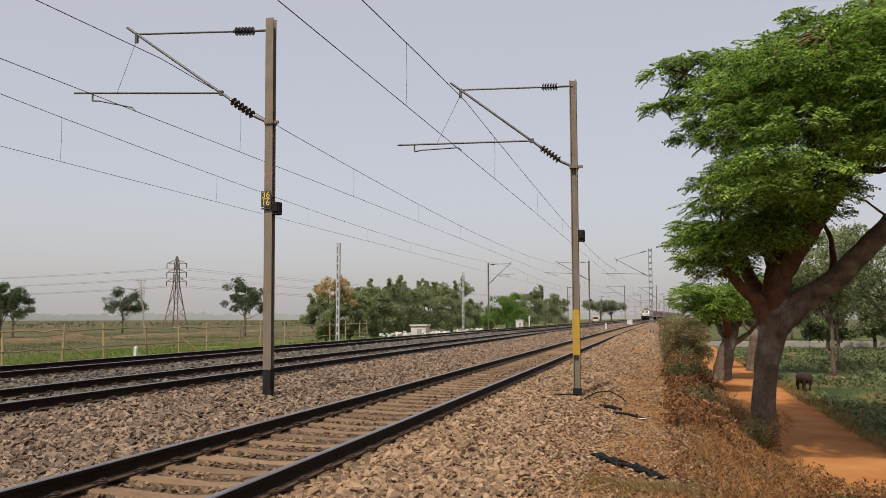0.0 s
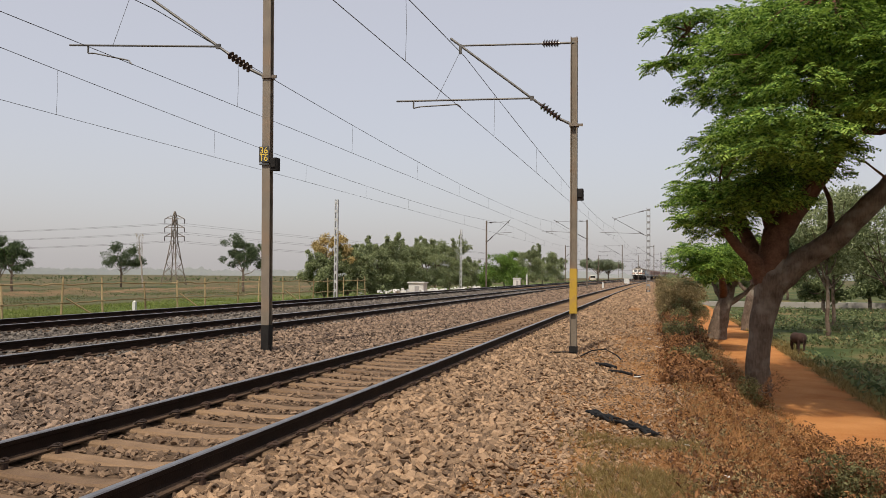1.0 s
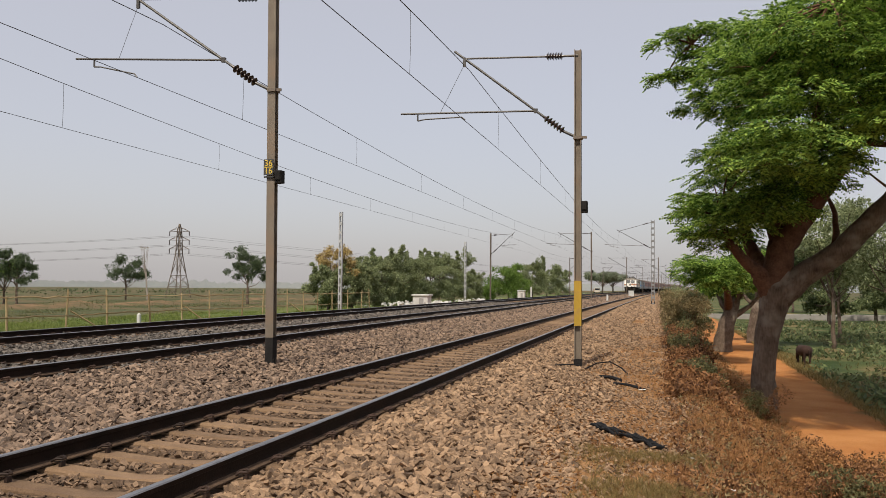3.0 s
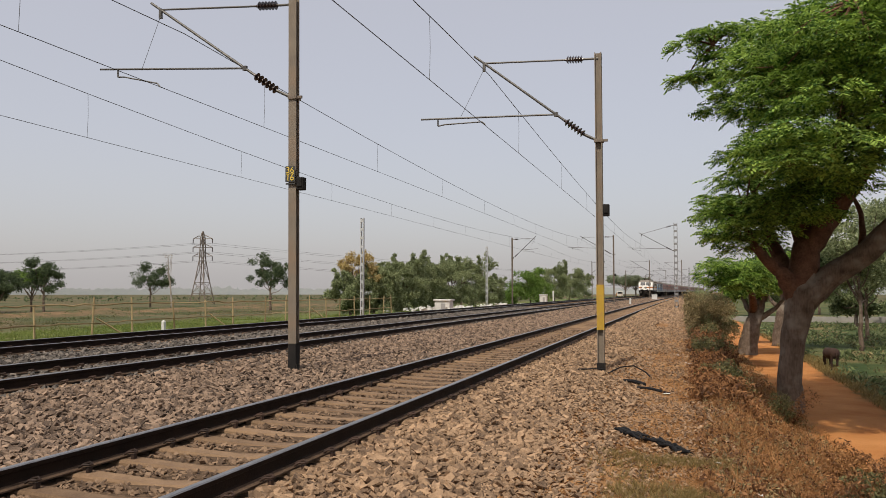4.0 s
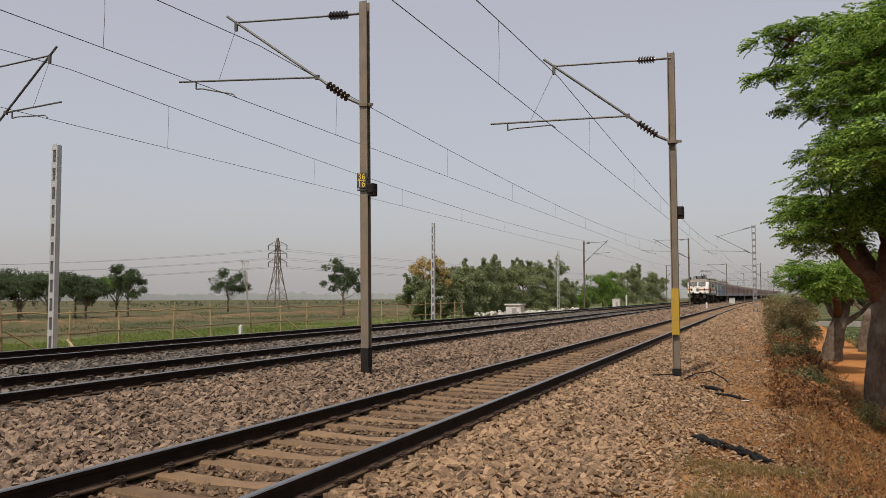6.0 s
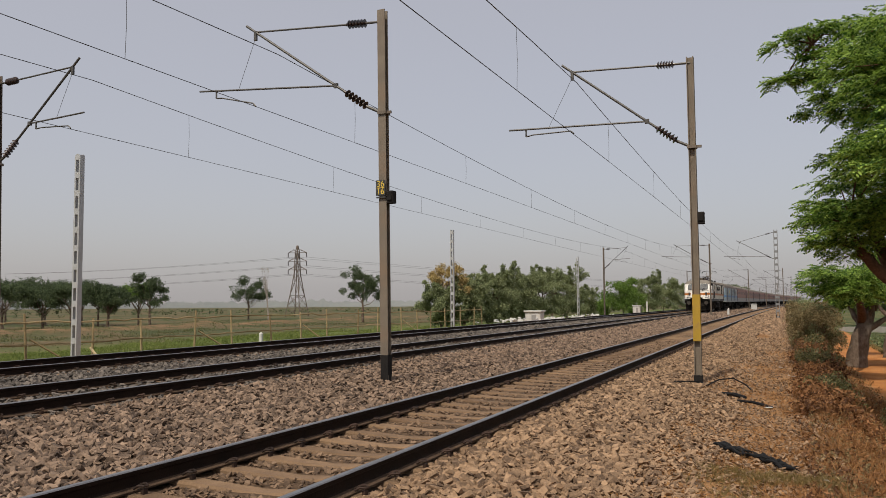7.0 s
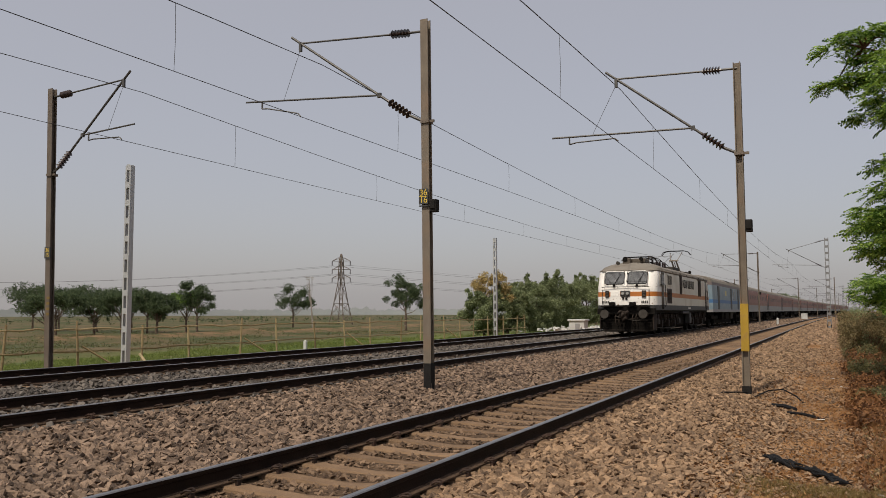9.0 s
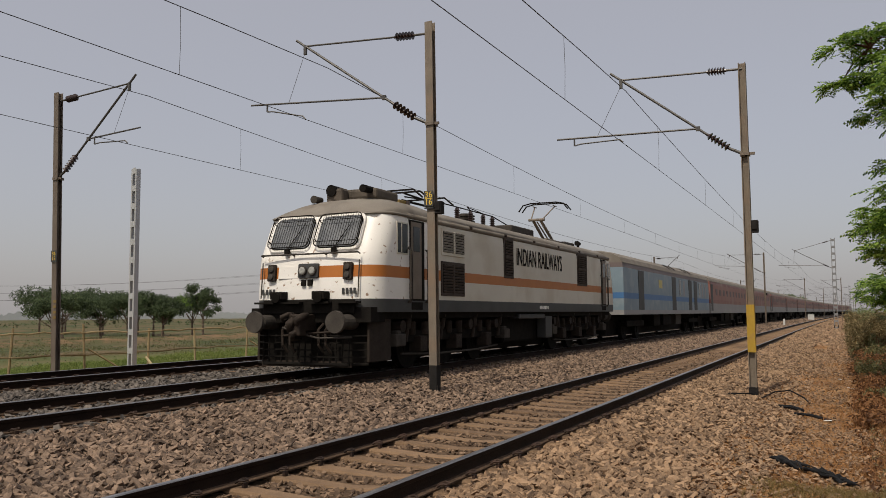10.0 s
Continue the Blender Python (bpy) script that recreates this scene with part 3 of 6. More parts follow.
def plain_mast(label, x, y, side, xt, zt, zc, foot_z, head, ztop, zlow, mat=None, lean=0.0, extras=(), rise=(0.26, 0.42)):
    t = thing("overhead_line_mast", label, "mast", "overhead line masts")
    h_mast(t, (x, y, foot_z - 0.3), (x + lean, y, head), mat=mat)
    cantilever(t, side, x + lean * 0.9, xt, y, zt, zc, ztop, zlow, rise)
    collar(t, x + lean * 0.6, y, zlow)
    if "black" in extras:
        bm = bmesh.new()
        bm_box(bm, (x, y, (foot_z - 0.2 + 0.4) / 2), (0.152, 0.175, 0.6 - foot_z))
        part("black_foot", bm, M["black"], t, "black painted foot")
    if "yellow" in extras:
        bm = bmesh.new()
        bm_box(bm, (x, y, 1.05), (0.146, 0.168, 0.92))
        part("yellow_band", bm, M["yellow"], t, "yellow painted band")
        bm = bmesh.new()
        bm_box(bm, (x, y, foot_z + 0.06), (0.16, 0.18, 0.16))
        part("black_foot", bm, M["black"], t, "tarred foot")
    if "box" in extras:
        mast_box(t, x + 0.135, y, 3.4 if "plate" in extras else 3.03)
    if "plate" in extras:
        bm = bmesh.new()
        bm_box(bm, (x - 0.02 + lean * 0.5, y - 0.115, 3.58), (0.2, 0.012, 0.3))
        bm_box(bm, (x - 0.02 + lean * 0.5, y - 0.095, 3.4), (0.2, 0.03, 0.03))
        part("number_plate", bevelled(bm, 0.003), M["grey"], t, "dark plate with yellow figures")
        letters("36", 0.17, M["figure"], t, pose(x - 0.02 + lean * 0.5, y - 0.124, 3.65, 90, 0, 0))
        letters("16", 0.17, M["figure"], t, pose(x - 0.02 + lean * 0.5, y - 0.124, 3.51, 90, 0, 0))
        bm = bmesh.new()
        bm_box(bm, (x - 0.02 + lean * 0.5, y - 0.123, 3.58), (0.17, 0.005, 0.012))
        part("painted_line", bm, M["figure"], t)
    if "plate0" in extras:
        bm = bmesh.new()
        bm_box(bm, (x - 0.07, y - 0.09, 2.84), (0.2, 0.02, 0.28))
        part("number_plate", bm, M["grey"], t, "dark plate with ochre figures")
        letters("36", 0.13, M["figure"], t, pose(x - 0.07, y - 0.102, 2.9, 90, 0, 0))
        letters("15", 0.13, M["figure"], t, pose(x - 0.07, y - 0.102, 2.78, 90, 0, 0))
        for k in range(4):
            bm = bmesh.new()
            bm_box(bm, (x + 0.0, y - 0.086, 1.35 + k * 0.13), (0.1, 0.01, 0.06))
            part("painted_bar", bm, M["ochre"], t, "faded painted figure, ochre dimmed for shade")
    return t


def lattice(t, x, y, z0, z1, w=0.26, d=0.18, mat=None):
    """Two channels joined by flat battens."""
    mat = mat or M["alum"]
    for s in (-1, 1):
        bm = bmesh.new()
        bm_box(bm, (x + s * (w / 2 - 0.03), y, (z0 + z1) / 2), (0.06, d, z1 - z0))
        part("channel", bm, mat, t)
    k = z0 + 0.25
    while k < z1:
        for q in (-1, 1):
            bm = bmesh.new()
            bm_box(bm, (x, y + q * (d / 2 - 0.004), k), (w - 0.11, 0.012, 0.2))
            part("batten", bm, mat, t)
        k += 0.62


def messenger_sag(y, y0, span, zt, drop):
    p = ((y - y0) / span) % 1.0
    return zt - 4 * drop * p * (1 - p)


def wires(label, xt, y0, span, zt, zc, drop, end=620):
    t = thing("overhead_wire", label, "wire", "overhead wires")
    for name, fn, r in (("messenger_wire", lambda y: messenger_sag(y, y0, span, zt, drop), 0.0085), ("contact_wire", lambda y: zc, 0.0068)):
        bm = bmesh.new()
        ys = list(np.arange(y0 - span, 80, 3.5)) + list(np.arange(80, end, 10))
        bm_path(bm, [(xt + bend(y) + 0.1 * math.cos(math.pi * (y - y0) / span), y, fn(y)) for y in ys], r, 5)
        part(name, bm, M["wire"], t)
    y = y0 + span / 18 - span
    while y < 240:
        x = xt + bend(y) + 0.1 * math.cos(math.pi * (y - y0) / span)
        bm = bmesh.new()
        a, b = (x, y, messenger_sag(y, y0, span, zt, drop)), (x, y, zc)
        bm_path(bm, [a, lerp(a, b, 0.5) + Vector((0.01, 0.01, 0)), b], 0.004, 4)
        part("dropper", bm, M["wire"], t)
        y += span / 9


SPAN = 69.5
wires("copper overhead wires above the near track", XA, 17.0, SPAN, 6.2, 4.97, 0.62)
wires("copper overhead wires above the middle track", XB - 0.1, 14.0, SPAN, 6.72, 5.4, 0.7)
wires("copper overhead wires above the farther track", XC, 13.8, SPAN, 6.68, 5.38, 0.7)

plain_mast("weathered steel mast with black foot, number plate and bracket arms", -7.07, 14.0, -1, XB - 0.2, 6.9, 5.45, -0.1, 7.09, 6.87, 5.05, lean=-0.07, extras=("black", "box", "plate"), rise=(0.26, 0.5))
plain_mast("grey steel mast with yellow band and bracket arms", -1.69, 17.0, -1, XA + 0.14, 6.13, 4.93, -0.22, 6.31, 6.2, 4.47, extras=("yellow", "box"), rise=(0.15, 0.22))
plain_mast("brown weathered mast beside the farther track", -17.25, 13.8, 1, XC - 0.02, 6.7, 5.4, -0.3, 6.93, 6.72, 4.76, mat=M["galv_dark"], lean=-0.2, extras=("plate0",))
for k in range(1, 9):
    y = 14.0 + SPAN * k
    b = bend(y)
    plain_mast("thin steel mast with bracket arms down the line", -7.0 + b, y, -1, XB - 0.2 + b, 6.7, 5.45, -0.12, 7.0, 6.85, 5.05, mat=M["galv_dark"], extras=("box",) if k == 1 else ())
    plain_mast("dark steel mast with bracket arms beyond the tracks", -17.3 + b, y - 0.2, 1, XC + b, 6.7, 5.4, -0.3, 6.95, 6.75, 4.8, mat=M["galv_dark"])
    if k == 1:
        t = thing("overhead_line_mast", "lattice steel mast with bracket arms and tarred feet", "mast", "overhead line masts")
        lattice(t, -1.0 + b, y, -0.4, 8.1, 0.36, 0.28, M["grey_steel"])
        cantilever(t, -1, -1.05 + b, XA + b, y, 6.9, 5.3, 7.9, 5.3)
        for s in (-1, 1):
            bm = bmesh.new()
            bm_box(bm, (-1.0 + b + s * 0.15, y, -0.15), (0.075, 0.32, 0.5))
            part("tarred_foot", bm, M["black"], t)
    elif k % 2:
        t = thing("overhead_line_mast", "lattice steel mast with bracket arms and tarred feet", "mast", "overhead line masts")
        lattice(t, -1.2 + b, y, -0.4, 7.6, 0.36, 0.28, M["grey_steel"])
        cantilever(t, -1, -1.3 + b, XA + b, y, 6.7, 5.2, 7.2, 5.1)
    else:
        plain_mast("thin steel mast with bracket arms down the line", -1.4 + b, y, -1, XA + b, 6.4, 5.1, -0.3, 7.0, 6.7, 4.8, mat=M["galv_dark"])

for y, h in ((20.6, 6.46), (54.0, 6.6), (91.5, 6.5)):
    x = -22.0 + bend(y)
    t = thing("lattice_pole", "bare aluminium-painted lattice pole on the verge", "pole", "lattice poles")
    lattice(t, x, y, lie(x, y) - 0.2, h, 0.245, 0.19)


# ---- verge beyond the tracks ----
FENCE_YS = [11.2, 14.0, 16.8, 19.5, 22.3, 24.7, 27.8, 30.4, 33.3, 35.8, 38.3, 41.7, 44.5, 47.5, 50.3, 52.6, 55.3, 58.1, 61.0, 63.1]


def bamboo_fence():
    rng = random.Random(5)
    t = thing("bamboo_fence", "rough fence of dry bamboo posts and two wavy rails", "fence")
    ys = FENCE_YS
    pts = []
    for y in ys:
        x = -23.0 + rng.uniform(-0.12, 0.12) 
        z = lie(x, y)
        top = z + 1.46 + rng.uniform(-0.12, 0.16)
        lean = rng.uniform(-0.08, 0.08)
        bm = bmesh.new()
        bm_path(bm, [(x, y, z - 0.2), (x + lean * 0.5, y + lean * 0.4, z + 0.6), (x + lean, y + lean, top)], [0.045, 0.042, 0.036], 7)
        part("bamboo_post", bm, M["bamboo"], t)
        pts.append(Vector((x + lean + 0.04, y, z)))
    for h in (1.3, 0.56):
        for a, b in zip(pts, pts[1:]):
            bm = bmesh.new()
            n = 5
            row = [a.lerp(b, i / n) + Vector((0.03, 0, h + (rng.uniform(-0.04, 0.04) if 0 < i < n else 0))) for i in range(n + 1)]
            bm_path(bm, row, 0.032, 6)
            part("bamboo_rail", bm, M["bamboo"], t)
    for k, d in ((3, 1.4), (6, 1.5), (9, 1.2), (13, 1.3)):
        bm = bmesh.new()
        p = pts[k]
        bm_path(bm, [p + Vector((0.05, 0.1, 0.75)), p + Vector((0.7, d * 0.7, 0.02))], 0.035, 6)
        part("bamboo_prop", bm, M["bamboo"], t)


bamboo_fence()


def marker(x, y, h, w, label):
    t = thing("marker_post", label, "post")
    z = lie(x, y)
    bm = bmesh.new()
    bm_box(bm, (x, y, z + h / 2 - 0.05), (w, w, h + 0.1))
    part("post", bevelled(bm, 0.02), M["hut"], t)
    bm = bmesh.new()
    bm_rod(bm, (x, y, z + h - 0.01), (x, y, z + h + 0.06), w * 0.45, w * 0.2, 10)
    part("cap", bm, M["hut"], t)


marker(-25.5, 36.0, 0.55, 0.17, "small whitewashed marker post in the grass")
marker(-21.0 + bend(132), 132.0, 1.8, 0.22, "white concrete post on the verge")
marker(-6.0 + bend(92), 92.0, 0.75, 0.2, "small white marker between the tracks")
t = thing("signal_box", "small white equipment box beside the track", "box")
bm = bmesh.new()
bm_box(bm, (-6.05 + bend(150), 150.0, 0.35), (0.95, 0.6, 1.05))
part("cabinet", bevelled(bm, 0.03), M["hut"], t)
bm = bmesh.new()
bm_box(bm, (-6.05 + bend(150), 150.0, 0.9), (1.05, 0.7, 0.06))
part("lid", bm, M["hut"], t)


def hut(x, y, w, h, label):
    t = thing("pump_hut", label, "hut")
    z = lie(x, y)
    bm = bmesh.new()
    bm_box(bm, (x, y, z + h / 2), (w, w * 0.9, h))
    part("wall", bevelled(bm, 0.03), M["hut"], t)
    bm = bmesh.new()
    bm_box(bm, (x, y, z + h + 0.05), (w * 1.14, w * 1.05, 0.14))
    part("roof", bevelled(bm, 0.02), M["hut"], t)
    bm = bmesh.new()
    bm_box(bm, (x + 0.1, y - w * 0.45 - 0.02, z + h * 0.45), (w * 0.3, 0.04, h * 0.6))
    part("door", bm, M["coach_grey"], t)


hut(-21.0 + bend(71), 71.0, 1.4, 0.95, "low whitewashed masonry hut beside the track")
hut(-20.8 + bend(122), 122.0, 1.05, 1.2, "tiny whitewashed masonry hut beside the track")


def heap(x, y, n, seed, label):
    rng = np.random.default_rng(seed)
    p = np.stack([x + rng.normal(0, 1.4, n), y + rng.normal(0, 2.0, n), np.zeros(n)], 1)
    for q in p:
        q[2] = lie(q[0], q[1]) + 0.18 + rng.uniform(0, 0.3) * math.exp(-((q[0] - x) ** 2 + (q[1] - y) ** 2) / 5)
    me = scatter("rubble_heap", STONES, p, rng.uniform(0.25, 0.6, n), rng, M["hut"], squash=0.7)
    tagged(new("rubble_heap", me), label, "rubble", kind="stuff")


heap(-21.4, 66.5, 26, 1, "heap of whitish stones and sacks beside a hut")
heap(-21.0, 76.0, 36, 2, "heap of whitish stones and sacks on the verge")
heap(-20.8, 92.0, 24, 4, "heap of whitish stones and sacks on the verge")


def pylon():
    x, y = -110.0, 170.0
    t = thing("transmission_tower", "grey steel lattice transmission tower in the fields", "tower")
    z0, H = lie(x, y), 17.3
    lv = [(0, 2.1), (0.3, 1.25), (0.6, 0.55), (0.78, 0.45), (0.92, 0.35), (1.0, 0.08)]
    cs = [[Vector((x + s * w, y + q * w, z0 + f * H)) for s, q in ((-1, -1), (1, -1), (1, 1), (-1, 1))] for f, w in lv]
    for k in range(4):
        bm = bmesh.new()
        for a, b in zip(cs, cs[1:]):
            bm_rod(bm, a[k], b[k], 0.11, seg=4)
        part("tower_leg", bm, M["galv_dark"], t)
    for a, b in zip(cs, cs[1:]):
        for k in range(4):
            n = 2 if a is cs[0] else 1
            prev = (a[k], a[(k + 1) % 4])
            for i in range(1, n + 1):
                cur = (a[k].lerp(b[k], i / n), a[(k + 1) % 4].lerp(b[(k + 1) % 4], i / n))
                for p, q in ((prev[0], cur[1]), (prev[1], cur[0]), (cur[0], cur[1])):
                    bm = bmesh.new()
                    bm_rod(bm, p, q, 0.05, seg=4)
                    part("brace", bm, M["galv_dark"], t)
                prev = cur
    arms = []
    for f in (0.66, 0.78, 0.9):
        for s in (-1, 1):
            bm = bmesh.new()
            e = Vector((x + s * 2.3, y + s * 0.5, z0 + f * H))
            for q in (-0.5, 0.5):
                bm_rod(bm, (x + s * 0.5, y + q, z0 + f * H), e, 0.05, seg=4)
                bm_rod(bm, (x + s * 0.5, y + q, z0 + (f + 0.05) * H), e, 0.05, seg=4)
            arms.append(e)
            part("cross_arm", bm, M["galv_dark"], t)
    for e in arms:
        bm = bmesh.new()
        bm_rod(bm, e, e - Vector((0, 0, 1.1)), 0.1, seg=6)
        part("insulator", bm, M["porcelain"], t)
    line = thing("power_line", "thin power lines sagging across the fields", "wire")
    for e in arms:
        a = e - Vector((0, 0, 1.1))
        for b, r in ((Vector((e.x - 190, e.y - 25, a.z + 1.0)), 0.02), (Vector((e.x + 150, e.y + 330, a.z - 3)), 0.02)):
            bm = bmesh.new()
            bm_path(bm, [a.lerp(b, i / 16) - Vector((0, 0, 4 * 3.2 * (i / 16) * (1 - i / 16))) for i in range(17)], r, 4)
            part("conductor", bm, M["wire"], line)


pylon()


# ---- plants ----
def quads(rows):
    """A leaf template: each row is centre, along, across."""
    V, Fc = [], []
    for c, a, b in rows:
        c, a, b = np.array(c, float), np.array(a, float), np.array(b, float)
        k = len(V)
        V += [c - a, c + b * 0.9 - a * 0.1, c + a, c - b * 0.9 - a * 0.1]
        Fc.append((k, k + 1, k + 2, k + 3))
    return np.array(V), np.array(Fc)


def frond(seed):
    """A drooping feathered leaf, about one unit long."""
    rng = np.random.default_rng(seed)
    rows = []
    for i in range(6):
        x = 0.12 + i * 0.15
        z = -0.5 * (x - 0.2) ** 2
        for s in (-1, 1):
            ln = 0.2 * (1 - 0.35 * abs(i - 2.5) / 2.5) * rng.uniform(0.85, 1.15)
            rows.append(((x + 0.04, s * ln * 0.75, z - 0.05 + rng.uniform(-0.03, 0.03)), (ln * 0.3, s * ln * 0.7, -0.05), (0.075, -s * 0.02, rng.uniform(-0.03, 0.03))))
    return quads(rows)


def sprig(seed, n=6):
    rng = np.random.default_rng(seed)
    rows = []
    for _ in range(n):
        d = rng.normal(size=3)
        d /= np.linalg.norm(d)
        e = np.cross(d, rng.normal(size=3))
        e /= np.linalg.norm(e)
        c = rng.normal(size=3) * 0.28
        rows.append((c, d * 0.3, e * 0.13))
    return quads(rows)


def blade(seed, n=5, wide=0.035):
    rng = np.random.default_rng(seed)
    rows = []
    for _ in range(n):
        l = rng.normal(size=2) * 0.22
        rows.append(((l[0] * 0.5, l[1] * 0.5, 0.42), (l[0], l[1], 0.42 * rng.uniform(0.7, 1.1)), (wide * rng.uniform(-1, 1), wide, 0)))
    return quads(rows)


FRONDS = [frond(k) for k in range(5)]
SPRIGS = [sprig(k) for k in range(6)]
BLADES = [blade(k) for k in range(6)]


def crown(name, parent, centres, radii, per, size, mat, seed, template=None, tilt=0.7, flat=0.7):
    """Leaves gathered in clumps round the given centres."""
    rng = np.random.default_rng(seed)
    P = []
    for c, r in zip(centres, radii):
        d = rng.normal(size=(per, 3))
        d /= np.linalg.norm(d, axis=1, keepdims=True)
        d *= (rng.uniform(0.15, 1, (per, 1)) ** 0.5) * r * np.array([1, 1, flat])
        P.append(np.array(c) + d)
    P = np.concatenate(P)
    me = scatter(name, template or SPRIGS, P, rng.uniform(0.7, 1.3, len(P)) * size, rng, mat, tilt)
    ob = part(name, me, mat, parent)
    return ob


def limb(name, parent, pts, radii, mat, seg=9, knots=0.0, seed=0):
    rng = random.Random(seed)
    P, R = [], []
    pts = [Vector(p) for p in pts]
    for i in range(len(pts) - 1):
        for k in range(4):
            t = k / 4
            P.append(pts[i].lerp(pts[i + 1], t) + Vector((rng.uniform(-1, 1), rng.uniform(-1, 1), 0)) * knots)
            R.append((radii[i] * (1 - t) + radii[i + 1] * t) * rng.uniform(0.985, 1.02))
    P.append(pts[-1])
    R.append(radii[-1])
    bm = bmesh.new()
    bm_path(bm, P, R, seg)
    return part(name, bm, mat, parent, smooth=True)


def sprays(name, parent, centres, radii, per, size, mat, seed, rise=0.42):
    """Feathered leaves fanning outwards and drooping from each twig's end, in flat domes."""
    rng = np.random.default_rng(seed)
    P, H = [], []
    for c, r in zip(centres, radii):
        a = rng.uniform(0, 2 * math.pi, per)
        q = np.sqrt(rng.uniform(0.02, 1, per))
        dome = rise * r * (1 - q * q) + rng.normal(0, 0.1 * r, per)
        P.append(np.array(c) + np.stack([np.cos(a) * q * r, np.sin(a) * q * r, dome], 1))
        H.append(a + rng.normal(0, 0.5, per))
    P, H = np.concatenate(P), np.concatenate(H)
    me = scatter(name, FRONDS, P, rng.uniform(0.7, 1.3, len(P)) * size, rng, mat, 0.5, heading=H)
    return part(name, me, mat, parent)


def big_tree():
    rng = np.random.default_rng(21)
    t = thing("rain_tree", "large spreading tree with grey trunk and fresh green feathery leaves", "tree", "trees along the lane")
    y = 20.8
    limb("trunk", t, [(2.28, y, -1.8), (2.29, y, -1.4), (2.28, y, -0.75), (2.34, y, 0.0), (2.48, y, 0.8), (2.62, y, 1.3), (2.75, y + 0.05, 1.85)], [0.42, 0.33, 0.28, 0.265, 0.31, 0.38, 0.28], M["bark"], 14, 0.018, 1)
    forks = [
        ([(2.6, y, 1.15), (3.15, y - 0.1, 1.68), (3.96, y - 0.3, 2.28), (4.6, y - 0.5, 3.02), (5.05, y - 0.6, 3.5), (6.4, y - 0.9, 4.6), (7.8, y - 1.2, 6.2)], [0.33, 0.28, 0.255, 0.24, 0.22, 0.17, 0.09]),
        ([(2.5, y, 1.3), (2.2, y - 0.2, 1.7), (1.96, y - 0.3, 1.95), (1.6, y - 0.5, 2.3), (1.3, y - 0.7, 3.0)], [0.3, 0.19, 0.14, 0.1, 0.04]),
        ([(2.55, y, 1.35), (2.72, y + 0.1, 2.4), (3.25, y + 0.2, 3.1), (3.9, y + 0.2, 4.1), (4.42, y + 0.2, 4.9), (5.2, y + 0.3, 5.35), (6.6, y + 0.4, 6.6)], [0.37, 0.31, 0.26, 0.2, 0.16, 0.12, 0.06]),
        ([(2.72, y + 0.2, 2.3), (2.55, y + 0.4, 3.4), (2.4, y + 0.3, 4.8), (2.2, y, 6.0), (1.6, y - 0.2, 6.9), (0.7, y - 0.3, 7.3)], [0.24, 0.16, 0.11, 0.08, 0.045, 0.015]),
        ([(2.4, y, 1.5), (2.1, y + 0.9, 2.5), (1.8, y + 2.0, 3.6), (1.6, y + 2.8, 5.0)], [0.22, 0.15, 0.11, 0.06]),
        ([(3.25, y + 0.2, 3.1), (3.3, y - 0.8, 4.6), (3.4, y - 1.8, 6.0), (3.3, y - 3.0, 7.2)], [0.2, 0.14, 0.1, 0.05]),
        ([(4.42, y + 0.2, 4.9), (4.7, y - 0.6, 6.0), (4.6, y - 1.6, 7.2), (4.4, y - 2.4, 8.0)], [0.14, 0.1, 0.07, 0.03]),
        ([(4.42, y + 0.2, 4.85), (5.0, y + 0.1, 4.75), (5.6, y - 0.2, 4.9), (6.2, y - 0.5, 5.3)], [0.1, 0.07, 0.05, 0.02]),
        ([(3.8, y - 0.25, 2.2), (4.0, y + 0.5, 3.2), (3.75, y + 0.9, 4.0)], [0.09, 0.06, 0.03]),
    ]
    nodes = []
    for k, (p, r) in enumerate(forks):
        limb("branch", t, p, r, M["bark_red"] if k != 0 else M["bark"], 10, 0.03, k)
        nodes += [Vector(q) for q in p[2:]]
    # edge of the crown: left side by height, top and underside by distance across
    zl = [1.95, 2.75, 3.3, 3.7, 4.25, 4.65, 5.1, 5.7, 6.1, 6.7, 7.2, 7.9]
    xl = [1.2, 0.95, 0.8, 0.95, 1.55, 1.4, 1.85, 1.5, 1.2, 1.35, 1.5, 1.6]
    cs, rs = [], []
    while len(cs) < 430:
        x, z = rng.uniform(0.5, 8.5), rng.uniform(1.95, 9.2)
        top = float(np.interp(x, [0.5, 1.9, 2.8, 3.3, 4.4, 5.0, 7.0], [7.6, 7.62, 7.75, 8.15, 8.2, 8.6, 9.2]))
        low = float(np.interp(x, [0.4, 1.0, 1.7, 2.3, 2.9, 3.7, 4.2, 4.5, 6.0, 8.5], [2.5, 2.0, 2.2, 2.9, 3.1, 3.7, 4.3, 4.7, 4.9, 5.4]))
        if x < np.interp(z, zl, xl) or z < low or z > top:
            continue
        reach = min(1.0, 0.3 + 0.3 * (x - 0.4))
        d = y + rng.uniform(-5.6, 3.6) * reach * (1.0 if z > 4.0 else 0.5)
        if 2.2 < x < 4.4 and z < low + 0.9 and d > y - 0.7:
            d = y - rng.uniform(0.7, 2.2)
        k = d / y
        cs.append((x * k, d, 1.37 + (z - 1.37) * k))
        rs.append(rng.uniform(0.38, 0.68))
